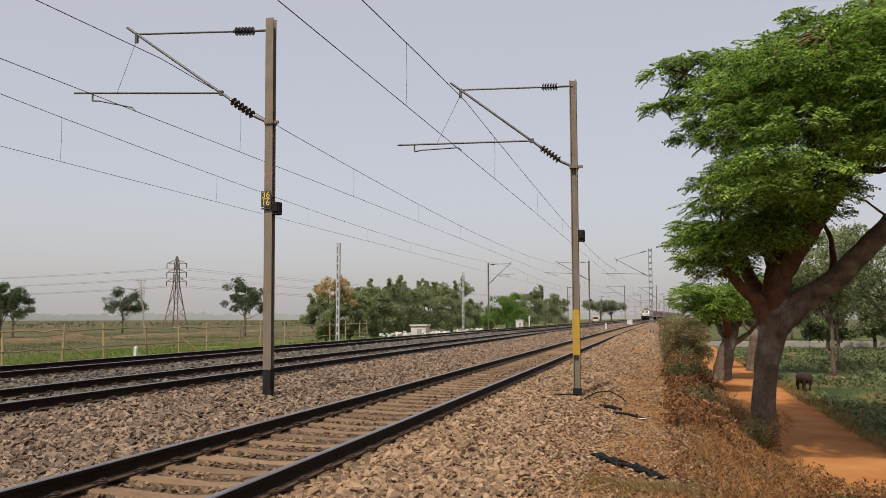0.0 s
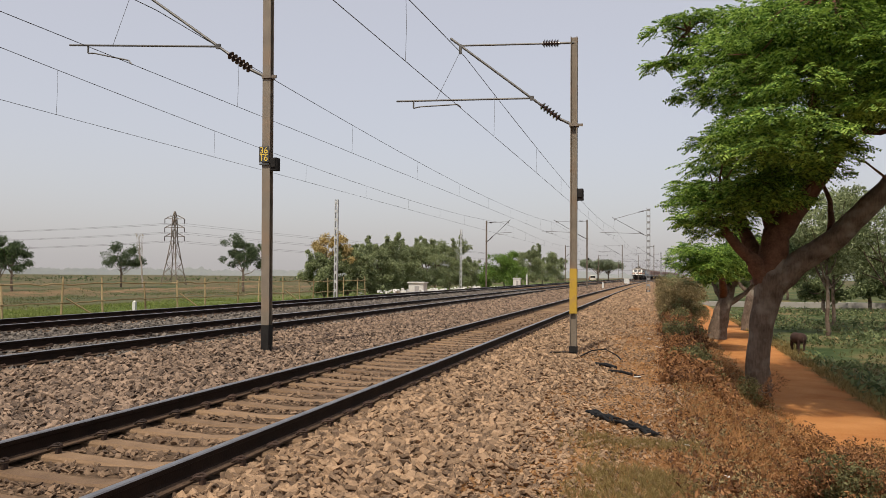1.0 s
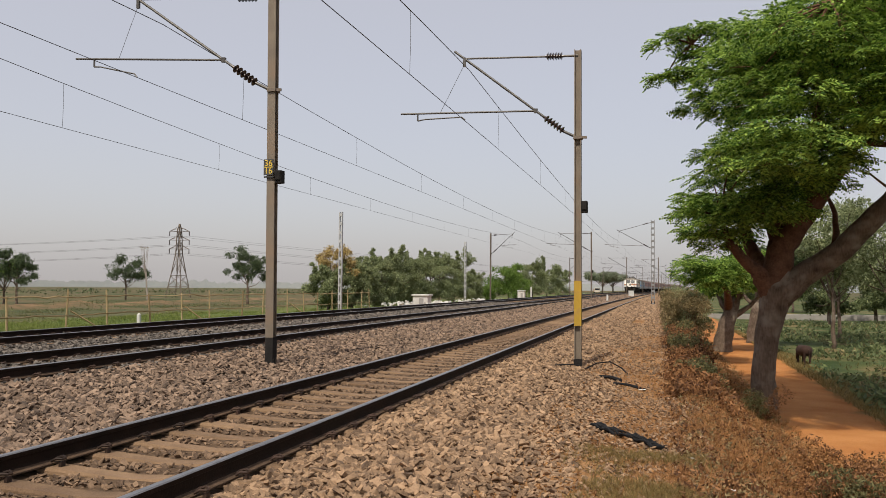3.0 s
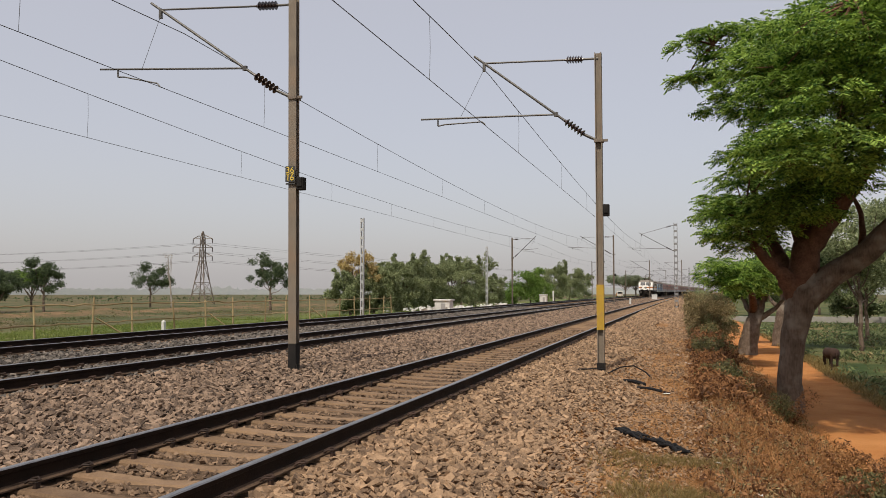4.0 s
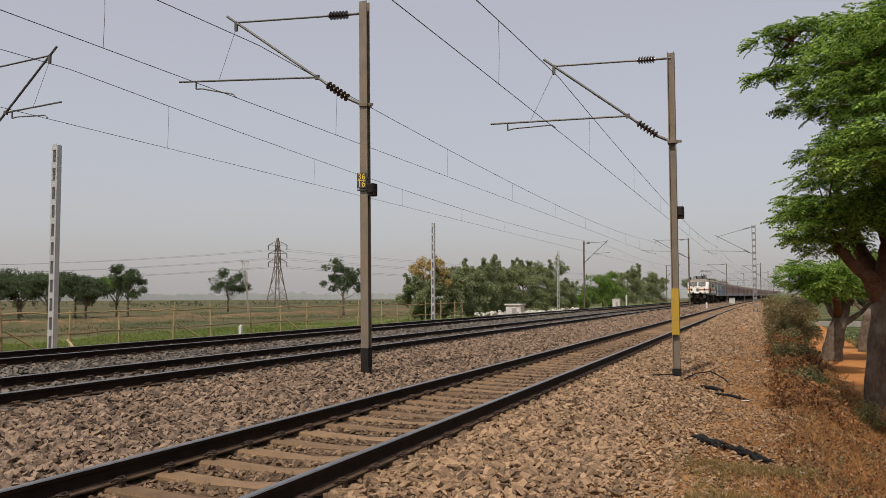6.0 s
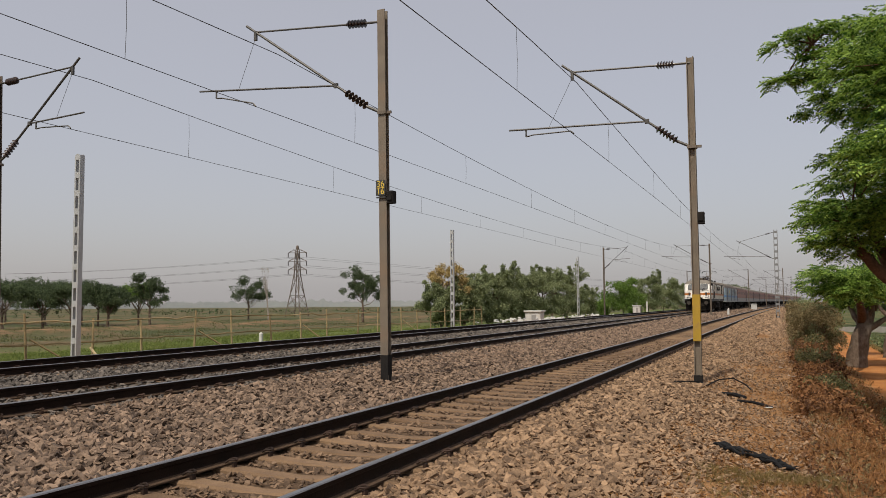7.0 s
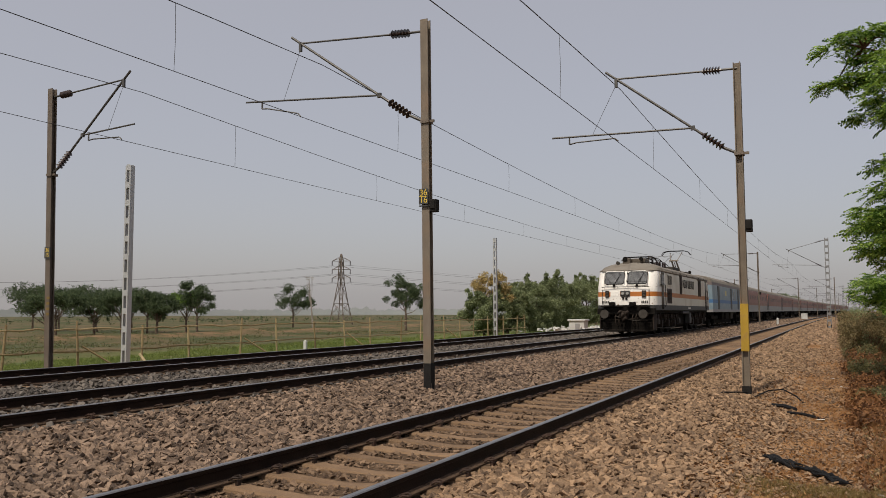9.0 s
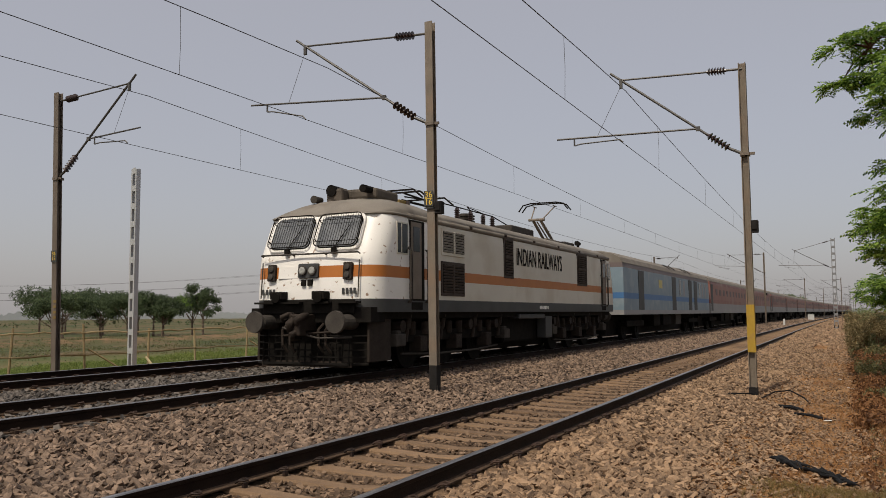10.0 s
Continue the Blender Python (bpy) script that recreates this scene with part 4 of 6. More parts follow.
    for x, z in ((0.1, 7.3), (0.45, 7.5), (0.8, 7.6), (1.15, 7.55), (1.5, 7.7), (0.0, 6.5), (0.35, 6.55), (0.75, 6.6), (1.1, 6.6), (0.75, 6.95), (1.15, 7.05), (0.75, 5.75), (1.1, 5.9), (1.35, 5.55), (1.15, 4.55), (1.45, 4.3), (0.7, 3.5), (0.6, 3.15), (0.85, 2.7), (1.15, 2.3), (3.3, 8.4), (3.8, 8.35), (4.3, 8.3), (4.9, 8.75), (2.7, 7.9)):
        cs.append((x, y - 0.2 + rng.uniform(-0.3, 0.3), z))
        rs.append(rng.uniform(0.26, 0.36))
    sprays("leaves", t, cs, rs, 62, 0.31, M["leaf"], 5)
    # twigs to the clumps
    bm = bmesh.new()
    for c in cs:
        c = Vector(c)
        n = min(nodes, key=lambda q: (q - c).length)
        if (n - c).length > 2.6:
            continue
        mid = n.lerp(c, 0.5) + Vector((0, 0, 0.12))
        bm_path(bm, [n, mid, c], [0.035, 0.02, 0.007], 5)
    part("twig", bm, M["bark_red"], t)["kind"] = "stuff"


def other_tree(name, label, x, y, h, spread, mat, seed, trunk=0.2, clumps=26, per=60, size=0.55, low=0.35, shoots=0, group="far trees", lean=(0, 0), bark=None, flat=0.75, lobes=7, umbrella=False):
    """A trunk that forks to lobes of foliage; umbrella crowns are flat on top, shoots stand up out of a bush."""
    rng = np.random.default_rng(seed)
    z0 = lie(x, y)
    t = thing(name, label, "tree", group)
    top = Vector((x + lean[0], y + lean[1], z0 + h * 0.62))
    limb("trunk", t, [(x, y, z0 - 0.3), (x + lean[0] * 0.3, y, z0 + h * 0.25), top], [trunk * 1.15, trunk * 0.85, trunk * 0.4], bark or M["bark"], 8, 0.05, seed)
    cs, rs = [], []
    each = max(3, clumps // lobes)
    for k in range(lobes):
        f = rng.uniform(0.72, 0.9) if umbrella else low + 0.12 + (0.74 - low) * (k + rng.uniform(0, 1)) / lobes
        w = spread * (0.75 if umbrella else 0.8 * math.sqrt(max(0.05, 1 - ((f - 0.5) / 0.5) ** 2)))
        a, q = k * 2.4 + rng.uniform(-0.5, 0.5), math.sqrt(rng.uniform(0.1, 1))
        hub = Vector((top.x + math.cos(a) * q * w, top.y + math.sin(a) * q * w, z0 + f * h))
        size_l = spread * (rng.uniform(0.3, 0.46) if umbrella else rng.uniform(0.38, 0.56))
        for _ in range(each):
            d = Vector(rng.normal(size=3)).normalized() * size_l * rng.uniform(0.3, 1.0)
            cs.append(hub + Vector((d.x, d.y, d.z * (0.32 if umbrella else 0.62))))
            rs.append(spread * rng.uniform(0.17, 0.31))
        start = Vector((x, y, z0 + h * (0.28 + 0.04 * (k % 6)))) + Vector((lean[0], lean[1], 0)) * (0.4 + 0.1 * (k % 6))
        limb("branch", t, [start, start.lerp(hub, 0.55) + Vector((0, 0, -0.04 * h)), hub], [trunk * 0.45, trunk * 0.25, trunk * 0.1], bark or M["bark"], 6, 0.03, k)
    for k in range(shoots):
        c = cs[int(rng.integers(0, len(cs)))]
        for j in range(4):
            cs.append(Vector((c.x + 0.08 * j * rng.normal(), c.y + 0.08 * j * rng.normal(), max(c.z, z0 + h * 0.7) + 0.3 * j + 0.15)))
            rs.append(0.2 - 0.04 * j)
    crown("leaves", t, cs, rs, per, size, mat, seed, SPRIGS, 1.5, flat)
    return t


big_tree()
_t = other_tree("lane_tree", "leaning grey-trunked tree with fresh green leaves beside the lane", 2.55, 40.0, 5.2, 2.0, M["leaf"], 31, 0.42, 34, 110, 0.34, 0.42, group="trees along the lane", lean=(0.9, 0.5), flat=0.6)
other_tree("lane_tree", "shady tree with dark trunk beside the lane", 4.6, 47.0, 5.6, 2.2, M["leaf_dark"], 32, 0.34, 26, 90, 0.36, 0.45, group="trees along the lane", lean=(0.6, 0.5), flat=0.6)
# the lane tree's low bough over the bank
limb("bough", _t, [(2.9, 40.1, 0.5), (2.7, 38.0, 1.3), (2.3, 35.5, 1.8), (1.5, 33.0, 2.0)], [0.2, 0.14, 0.09, 0.03], M["bark_red"], 8, 0.04, 9)
_r = np.random.default_rng(44)
sprays("leaves", _t, [(_r.uniform(0.85, 2.7), 33.0 + _r.uniform(-1.2, 1.2), _r.uniform(1.35, 2.45)) for _ in range(34)], _r.uniform(0.3, 0.55, 34), 60, 0.34, M["leaf"], 12)

# far right: trees beyond the green field
for k, (x, y, h, s, m) in enumerate(((14, 78, 5.5, 3.0, "leaf_bush"), (19, 84, 6.5, 3.4, "leaf_bush"), (24, 88, 6.0, 3.6, "leaf_bush"), (30, 92, 7.5, 4.0, "leaf_bush"), (22, 70, 4.5, 2.6, "leaf_bush"), (9, 110, 7.0, 3.5, "leaf_bush"), (36, 100, 8.0, 4.2, "leaf_dark"), (17, 120, 7, 4, "leaf_bush"), (8.6, 47, 8.6, 2.9, "leaf_haze_pale"), (12.0, 49, 8.8, 3.4, "leaf_haze_pale"), (10.6, 56, 7.6, 3.2, "leaf_haze_pale"), (16.0, 55, 8.2, 3.6, "leaf_haze_pale"))):
    other_tree("field_tree", "bushy green tree at the edge of the green field", x, y, h, s, M[m], 50 + k, 0.16 if y > 60 else 0.11, 36 if y > 60 else 60, 60 if y > 60 else 38, 0.5 if y > 60 else 0.3, 0.12 if y > 60 else 0.34, group="field trees", lobes=8 if y > 60 else 12)

# left: trees out in the fields
for k, (x, y, h, s, m, low, flat_top) in enumerate(((-95, 130, 9.2, 4.0, "leaf_dark", 0.3, False), (-108, 95, 7.6, 5.0, "leaf_dark", 0.3, True), (-102.5, 97, 7.0, 3.9, "leaf_dark", 0.3, True), (-97, 95, 7.8, 3.6, "leaf_dark", 0.25, False),
                                                     (-91, 97, 7.4, 3.2, "leaf_pale", 0.3, True), (-87, 95, 9.4, 2.9, "leaf_dark", 0.25, False), (-118, 96, 8.6, 6.0, "leaf_dark", 0.35, True), (-127, 98, 8.4, 5.0, "leaf_dark", 0.35, True), (-56.8, 105, 9.4, 3.2, "leaf_dark", 0.22, False), (-78, 62, 5.6, 3.6, "leaf_dark", 0.3, True), (-82, 76, 6.2, 3.8, "leaf_dark", 0.35, True), (-88, 77, 6.0, 3.4, "leaf_dark", 0.35, False), (-94, 76, 6.6, 4.2, "leaf_dark", 0.35, True), (-75, 75, 6.6, 2.6, "leaf_dark", 0.3, False))):
    other_tree("field_tree", "dark green flat-topped tree in the fields" if flat_top else "dark green tree standing in the fields", x, y, h * 0.9, s * 1.05, M[m], 70 + k, 0.17, 42, 46, 0.4, low + 0.06, group="trees in the fields", umbrella=flat_top, lobes=8)
other_tree("bare_tree", "nearly leafless pale slender tree in the fields", -90.4, 130, 11.2, 1.3, M["leaf_shrub"], 90, 0.17, 8, 4, 0.16, 0.7, group="trees in the fields", lean=(-0.9, 0), bark=M["pale_bark"], lobes=6)
other_tree("yellowing_tree", "tree with thin yellowing leaves beside the railway", -26.4, 63.6, 5.9, 1.75, M["leaf_yellow"], 91, 0.14, 44, 44, 0.23, 0.45, group="trees beside the railway", lobes=9)
# The bushes' haze lies in their paled leaf colour.
for k, (x, y, h, s, m) in enumerate(((-26.3, 62.0, 3.6, 1.7, "leaf_haze_pale"), (-25.6, 65.6, 3.8, 1.8, "leaf_haze_pale"), (-26.2, 70.0, 5.0, 2.3, "leaf_haze_pale"), (-25.6, 73.0, 5.2, 2.4, "leaf_haze_pale"), (-26.4, 77.0, 5.4, 2.5, "leaf_haze_pale"), (-26.0, 81.5, 5.2, 2.5, "leaf_haze_pale"),
                                      (-26.6, 86.0, 5.2, 2.4, "leaf_haze_pale"), (-26.0, 91.0, 6.2, 2.6, "leaf_haze_pale"), (-26.4, 96.5, 6.5, 2.8, "leaf_haze_pale"), (-26.0, 102.0, 6.4, 2.6, "leaf_haze_pale"), (-25.4, 108.5, 4.0, 2.2, "leaf_haze_pale"), (-25.0, 117.0, 2.8, 2.0, "leaf_pale"), (-25.5, 136.0, 6.0, 3.7, "leaf_pale"), (-26.5, 146.0, 5.0, 3.0, "leaf_haze_pale"), (-26.5, 166.0, 8.4, 3.4, "leaf_haze_pale"), (-26.0, 182.0, 7.2, 3.6, "leaf_haze_pale"), (-26.5, 202.0, 7.4, 4.0, "leaf_haze_pale"))):
    other_tree("roadside_bush", "round fresh green tree beside the railway" if m == "leaf_pale" else "dense green bush, paled for haze, with upright shoots beside the railway", x + bend(y), y, h, s, M[m], 100 + k, 0.12, 54, 66, 0.26 if y < 125 else 0.36, 0.02, shoots=7 if m == "leaf_haze_pale" else 0, group="trees beside the railway", lobes=9)
# Distant crowns: haze is put into the pale leaf colour.
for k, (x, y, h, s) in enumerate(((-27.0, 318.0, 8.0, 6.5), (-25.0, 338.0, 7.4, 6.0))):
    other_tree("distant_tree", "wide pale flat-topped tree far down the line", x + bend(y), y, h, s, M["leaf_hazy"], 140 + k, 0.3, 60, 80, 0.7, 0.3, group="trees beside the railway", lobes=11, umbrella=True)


def stuff(name, label, category, mat, template, pts, size, seed, tilt=0.4):
    rng = np.random.default_rng(seed)
    me = scatter(name, template, np.array(pts), rng.uniform(0.6, 1.35, len(pts)) * size, rng, mat, tilt)
    return tagged(new(name, me), label, category, kind="stuff")


def spread(n, u0, u1, y0, y1, seed, up=0.0, keep=None, log=True):
    rng = np.random.default_rng(seed)
    out = []
    while len(out) < n:
        f = rng.uniform()
        y = y0 * (y1 / y0) ** f if log else rng.uniform(y0, y1)
        u = rng.uniform(u0, u1)
        if keep and not keep(u, y, rng):
            continue
        x = u + bend(y)
        out.append((x, y, lie(x, y) + rng.uniform(0, 1) * up))
    return out


def patchy(scale, cut):
    return lambda u, y, rng: noise.noise((u * scale, y * scale, 7.7)) + rng.uniform(-0.2, 0.2) > cut


def fading(rule, edge, width):
    """A patchy cover that thins out towards the ballast."""
    return lambda u, y, rng: rule(u, y, rng) and rng.uniform() < (u - edge + 0.3 * noise.noise((u, y * 0.8, 1.3))) / width


# dry cover on the bank
FINE = [blade(40 + k, 7, 0.014) for k in range(6)]
stuff("dry_grass", "brown dry grass and straw on the bank", "grass", M["straw"], FINE, spread(17000, -0.7, 2.3, 3.2, 42, 1, keep=fading(patchy(0.8, -0.1), -0.6, 1.1)), 0.1, 2, 0.9)
stuff("dry_grass", "brown dry grass on the trodden bank", "grass", M["straw"], FINE, spread(3500, -0.4, 2.3, -7.0, 3.2, 81, keep=patchy(0.8, 0.0), log=False), 0.08, 82, 0.9)
stuff("dry_grass", "tall dry grass stalks on the bank's edge", "grass", M["straw"], FINE, spread(2600, 0.3, 2.6, 5.0, 34, 71, keep=patchy(1.6, 0.1)), 0.17, 72, 0.6)
stuff("green_grass", "thin yellow-green grass beside the ballast", "grass", M["grass"], FINE, spread(5000, -1.0, 0.45, 4.3, 9.0, 3, keep=fading(patchy(0.9, 0.0), -0.95, 0.9)), 0.1, 4)
stuff("leaf_litter", "pale curled dry leaves on the bank", "leaves", M["leaf_shrub"], SPRIGS, spread(6000, 0.2, 2.5, 4, 40, 75, 0.07), 0.06, 76, 3.0)
stuff("leaf_litter", "fallen dry leaves on the bank", "leaves", M["leaf_dry"], SPRIGS, spread(9000, 0.1, 2.4, 4, 45, 5, 0.04), 0.1, 6, 3.0)
stuff("straw_litter", "dry straw on the soil beside the ballast", "grass", M["straw"], SPRIGS, spread(5500, -1.6, 1.0, 3, 90, 15, 0.01), 0.07, 16, 3.0)


def bank_shrubs():
    rng = np.random.default_rng(8)
    for k in range(17):
        y = 14.5 + k * 1.75
        s = thing("dry_shrub", "leafy brown dried-up shrub on the bank", "shrub", "shrubs on the bank")
        hgt = float(np.interp(y, [14, 22, 30, 45], [0.2, 0.42, 0.75, 1.2]))
        cs = []
        for _ in range(9):
            x = rng.uniform(0.15, 1.05) if y < 30 else rng.uniform(0.3, 1.4)
            q = y + rng.uniform(-0.9, 0.9)
            g = lie(x, q)
            cs.append((x, q, g + rng.uniform(0.05, 1.0) * hgt * (0.35 + 0.9 * min(1.0, x / 0.9)) * rng.uniform(0.6, 1.2)))
        bm = bmesh.new()
        for c in cs:
            g = (c[0] + rng.uniform(-0.1, 0.1), c[1], lie(c[0], c[1]) - 0.05)
            bm_path(bm, [g, c], [0.014, 0.006], 4)
        part("stem", bm, M["bark_red"], s)["kind"] = "stuff"
        crown("leaves", s, cs, [0.27] * len(cs), 50, 0.13, M["leaf_dry"] if y < 31 and k % 3 != 2 else M["leaf_olive"], 300 + k, SPRIGS, 3.0, 0.8)
    for k, (x, y, h) in enumerate(((0.75, 32.5, 1.55), (1.1, 34.5, 2.0), (0.8, 37, 2.0), (1.2, 40, 2.2), (0.9, 44, 2.2), (1.0, 49, 2.4))):
        s = thing("green_shrub", "feathery grey-green shrub on the bank", "shrub", "shrubs on the bank")
        g = lie(x, y)
        cs = [(x + rng.uniform(-0.8, 0.8), y + rng.uniform(-1, 1), g + rng.uniform(0.25, 1.0) * h * 0.9) for _ in range(14)]
        bm = bmesh.new()
        for c in cs:
            bm_path(bm, [(x, y, g - 0.1), c], [0.02, 0.006], 4)
        part("stem", bm, M["bark_red"], s)["kind"] = "stuff"
        crown("leaves", s, cs, [0.34] * len(cs), 120, 0.11, M["leaf_shrub"] if k % 2 == 0 else M["leaf_haze_pale"], 330 + k, SPRIGS, 3.0, 0.9)
    for k, (x, y, h, m) in enumerate(((2.15, 9.8, 1.0, "leaf_olive"), (2.55, 9.6, 1.15, "leaf_olive"), (3.0, 10.0, 1.15, "leaf_olive"), (2.1, 9.0, 1.0, "leaf_dry"), (2.6, 8.8, 1.0, "leaf_olive"), (1.65, 8.9, 0.6, "leaf_olive"), (1.7, 9.7, 0.7, "leaf_dry"), (2.3, 8.2, 0.9, "leaf_dry"), (1.8, 8.0, 0.6, "leaf_olive"), (1.95, 18.2, 0.6, "leaf_olive"))):
        s = thing("green_shrub", "low half-dry shrub with dusty leaves beside the lane", "shrub", "shrubs on the bank")
        g = lie(x, y)
        cs = [(x + rng.uniform(-0.35, 0.35), y + rng.uniform(-0.4, 0.4), g + rng.uniform(0.1, 1.0) * h) for _ in range(13)]
        bm = bmesh.new()
        for c in cs:
            bm_path(bm, [(x, y, g - 0.1), c], [0.012, 0.005], 4)
        part("stem", bm, M["bark_red"], s)["kind"] = "stuff"
        half = len(cs) // 2
        crown("leaves", s, cs[:half], [0.24] * half, 110, 0.075, M[m], 360 + k, SPRIGS, 3.0, 0.9)
        crown("dry_leaves", s, cs[half:], [0.24] * (len(cs) - half), 90, 0.07, M["leaf_dry" if k % 2 else "straw"], 380 + k, SPRIGS, 3.0, 0.9)


bank_shrubs()
stuff("verge_grass", "fresh green grass along the bamboo fence", "grass", M["verge"], BLADES, spread(11000, -38, -22.6, 14, 75, 61, keep=patchy(0.25, -0.12)), 0.2, 62, 0.5)
stuff("dry_field_plants", "half-dry brown plants on the wet field", "plants", M["leaf_olive"], SPRIGS, spread(6000, 5.2, 40, 14, 85, 63, 0.12, patchy(0.2, -0.05)), 0.2, 64, 1.4)
stuff("field_plants", "dense low green plants on the wet field", "plants", M["leaf_bush"], SPRIGS, spread(9000, 5.0, 45, 14, 85, 21, 0.18, patchy(0.14, -0.1)), 0.42, 22, 1.2)
stuff("field_plants", "yellowing low plants on the wet field", "plants", M["leaf_shrub"], SPRIGS, spread(2600, 5.0, 45, 14, 85, 23, 0.18, patchy(0.14, 0.15)), 0.24, 24, 1.2)
stuff("verge_grass", "green grass along the bamboo fence", "grass", M["verge"], BLADES, spread(12000, -36, -22.5, 14, 70, 25, 0, patchy(0.25, 0.0)), 0.17, 26, 0.7)
stuff("field_grass", "patchy grass in the fields beyond the fence", "grass", M["leaf_olive"], BLADES, spread(14000, -90, -34, 18, 130, 37, 0, patchy(0.12, 0.0)), 0.22, 38, 0.7)
stuff("field_hedges", "scattered bushes and hedges far out in the fields", "bushes", M["leaf_dark"], SPRIGS, spread(700, -330, -75, 150, 520, 39, 0.6, patchy(0.02, 0.2)), 1.3, 40, 1.5)
stuff("field_scrub", "low scrub and stubble in the fields", "grass", M["leaf_bush"], SPRIGS, spread(5000, -150, -36, 25, 260, 27, 0.05, patchy(0.06, 0.05)), 0.28, 28, 1.2)
stuff("lane_edge_grass", "grass along the lane's edge", "grass", M["grass"], BLADES, spread(3500, 4.5, 5.6, 13, 60, 29), 0.2, 30)


def backdrop():
    """The line of woods at the edge of the plain, with haze put into its colour."""
    for name, R, hgt, seed in (("distant_woods", 900.0, 9.0, 3), ("distant_woods", 1500.0, 20.0, 8)):
        V, Fc = [], []
        n = 3600
        for i in range(n + 1):
            a = radians(-75 + 190 * i / n)
            x, y = -R * math.sin(a), R * math.cos(a)
            h = hgt * (0.45 + 0.3 * noise.noise((i * 0.02, seed, 0)) + 0.22 * noise.noise((i * 0.13, seed, 2)) + 0.16 * noise.noise((i * 0.6, seed, 5)))
            V += [(x, y, -6.0), (x, y, -2.5 + max(h, 0.5))]
            if i:
                Fc.append((2 * i - 2, 2 * i, 2 * i + 1, 2 * i - 1))
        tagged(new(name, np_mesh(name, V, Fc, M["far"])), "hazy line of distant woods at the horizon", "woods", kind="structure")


backdrop()


# ---- small things ----
def cow(x, y):
    z = lie(x, y)
    c = thing("cow", "reddish brown cow grazing at the lane's edge", "cow", m=pose(x, y, z, 0, 0, 12) @ Matrix.Scale(0.7, 4))
    bm = bmesh.new()
    bm_path(bm, [(0, -0.62, 0.92), (0, -0.5, 0.9), (0, 0.0, 0.84), (0, 0.5, 0.88), (0, 0.72, 0.92)], [0.17, 0.29, 0.33, 0.29, 0.17], 12)
    part("body", bm, M["hide"], c, smooth=True)
    bm = bmesh.new()
    bm_path(bm, [(0, 0.65, 0.95), (0.05, 0.95, 0.8), (0.08, 1.15, 0.55), (0.08, 1.25, 0.3)], [0.16, 0.13, 0.11, 0.07], 9)
    part("head", bm, M["hide"], c, smooth=True)
    for dx, dy in ((-0.16, -0.48), (0.16, -0.44), (-0.15, 0.48), (0.15, 0.52)):
        bm = bmesh.new()
        bm_path(bm, [(dx, dy, 0.8), (dx, dy + 0.03, 0.4), (dx, dy, -0.03)], [0.11, 0.06, 0.055], 7)
        part("leg", bm, M["hide"], c)
    bm = bmesh.new()
    bm_path(bm, [(0, -0.62, 1.0), (0, -0.75, 0.8), (0.02, -0.72, 0.35)], [0.03, 0.02, 0.03], 5)
    part("tail", bm, M["hide"], c)


cow(5.35, 35.0)


def rag():
    bm = bmesh.new()
    rng = np.random.default_rng(2)
    for off, wob, fat in ((-0.05, 1.3, 0.9), (0.0, 0.2, 1.0), (0.05, 2.4, 0.75), (0.02, 4.0, 0.55)):
        pts, rad = [], []
        for i in range(25):
            f = i / 24
            x = -0.86 + 0.88 * f + 0.03 * math.sin(f * 11 + wob)
            y = 10.35 - 1.05 * f + off + 0.06 * math.sin(f * 9 + wob)
            swell = 0.35 + 0.65 * abs(math.sin(math.pi * (f * 1.9 + 0.12)))
            pts.append((x, y, lie(x, y) + 0.03 + 0.035 * abs(math.sin(f * 13 + wob))))
            rad.append(0.036 * fat * swell * rng.uniform(0.65, 1.15) * (0.4 if i in (0, 24) else 1.0))
        bm_path(bm, pts, rad, 9)
    for v in bm.verts:
        v.co.z += 0.018 * noise.noise(v.co * 22)
        v.co.y += 0.02 * noise.noise(v.co * 17)
    tagged(part("black_rag", bm, M["cloth"], None), "crumpled black cloth lying on dry soil", "cloth")


rag()


def scrap(name, label, pts, r, mat):
    bm = bmesh.new()
    bm_path(bm, [(x, y, lie(x, y) + dz) for x, y, dz in pts], r, 6)
    tagged(part(name, bm, mat, None), label, "scrap")


scrap("black_cable", "loose black cable curling out of the ballast", [(-1.55, 16.6, 0.02), (-1.3, 16.9, 0.16), (-1.05, 17.1, 0.2), (-0.8, 16.8, 0.12), (-0.68, 16.5, 0.03)], 0.014, M["cloth"])
scrap("black_cable", "loose black cable beside the mast", [(-2.1, 16.5, 0.05), (-1.8, 16.5, 0.1), (-1.62, 16.7, 0.1)], 0.014, M["cloth"])
scrap("black_scrap", "torn black scrap lying on the soil", [(-1.15, 15.7, 0.05), (-0.95, 15.6, 0.06), (-0.75, 15.3, 0.05)], 0.035, M["cloth"])
scrap("black_scrap", "torn black scrap lying on the soil", [(-0.85, 14.9, 0.04), (-0.6, 14.7, 0.06), (-0.3, 14.4, 0.03)], 0.025, M["cloth"])
scrap("fallen_bamboo", "pale broken bamboo pole lying beside the fence", [(-23.2, 22.4, 0.35), (-22.4, 21.8, 0.2), (-21.6, 21.2, 0.05)], 0.05, M["bamboo"])
_r = np.random.default_rng(17)
_p = [(x, y, lie(x, y) + 0.04) for x, y in [(-0.35, 14.3), (-0.05, 20.6), (0.06, 20.3), (-0.25, 23.0), (0.3, 8.9), (0.6, 7.6)]]
tagged(new("paper_litter", scatter("paper_litter", STONES, np.array(_p), _r.uniform(0.07, 0.12, len(_p)), _r, M["hut"], 0.5, 0.4)), "scraps of white litter on the soil", "litter", kind="stuff")


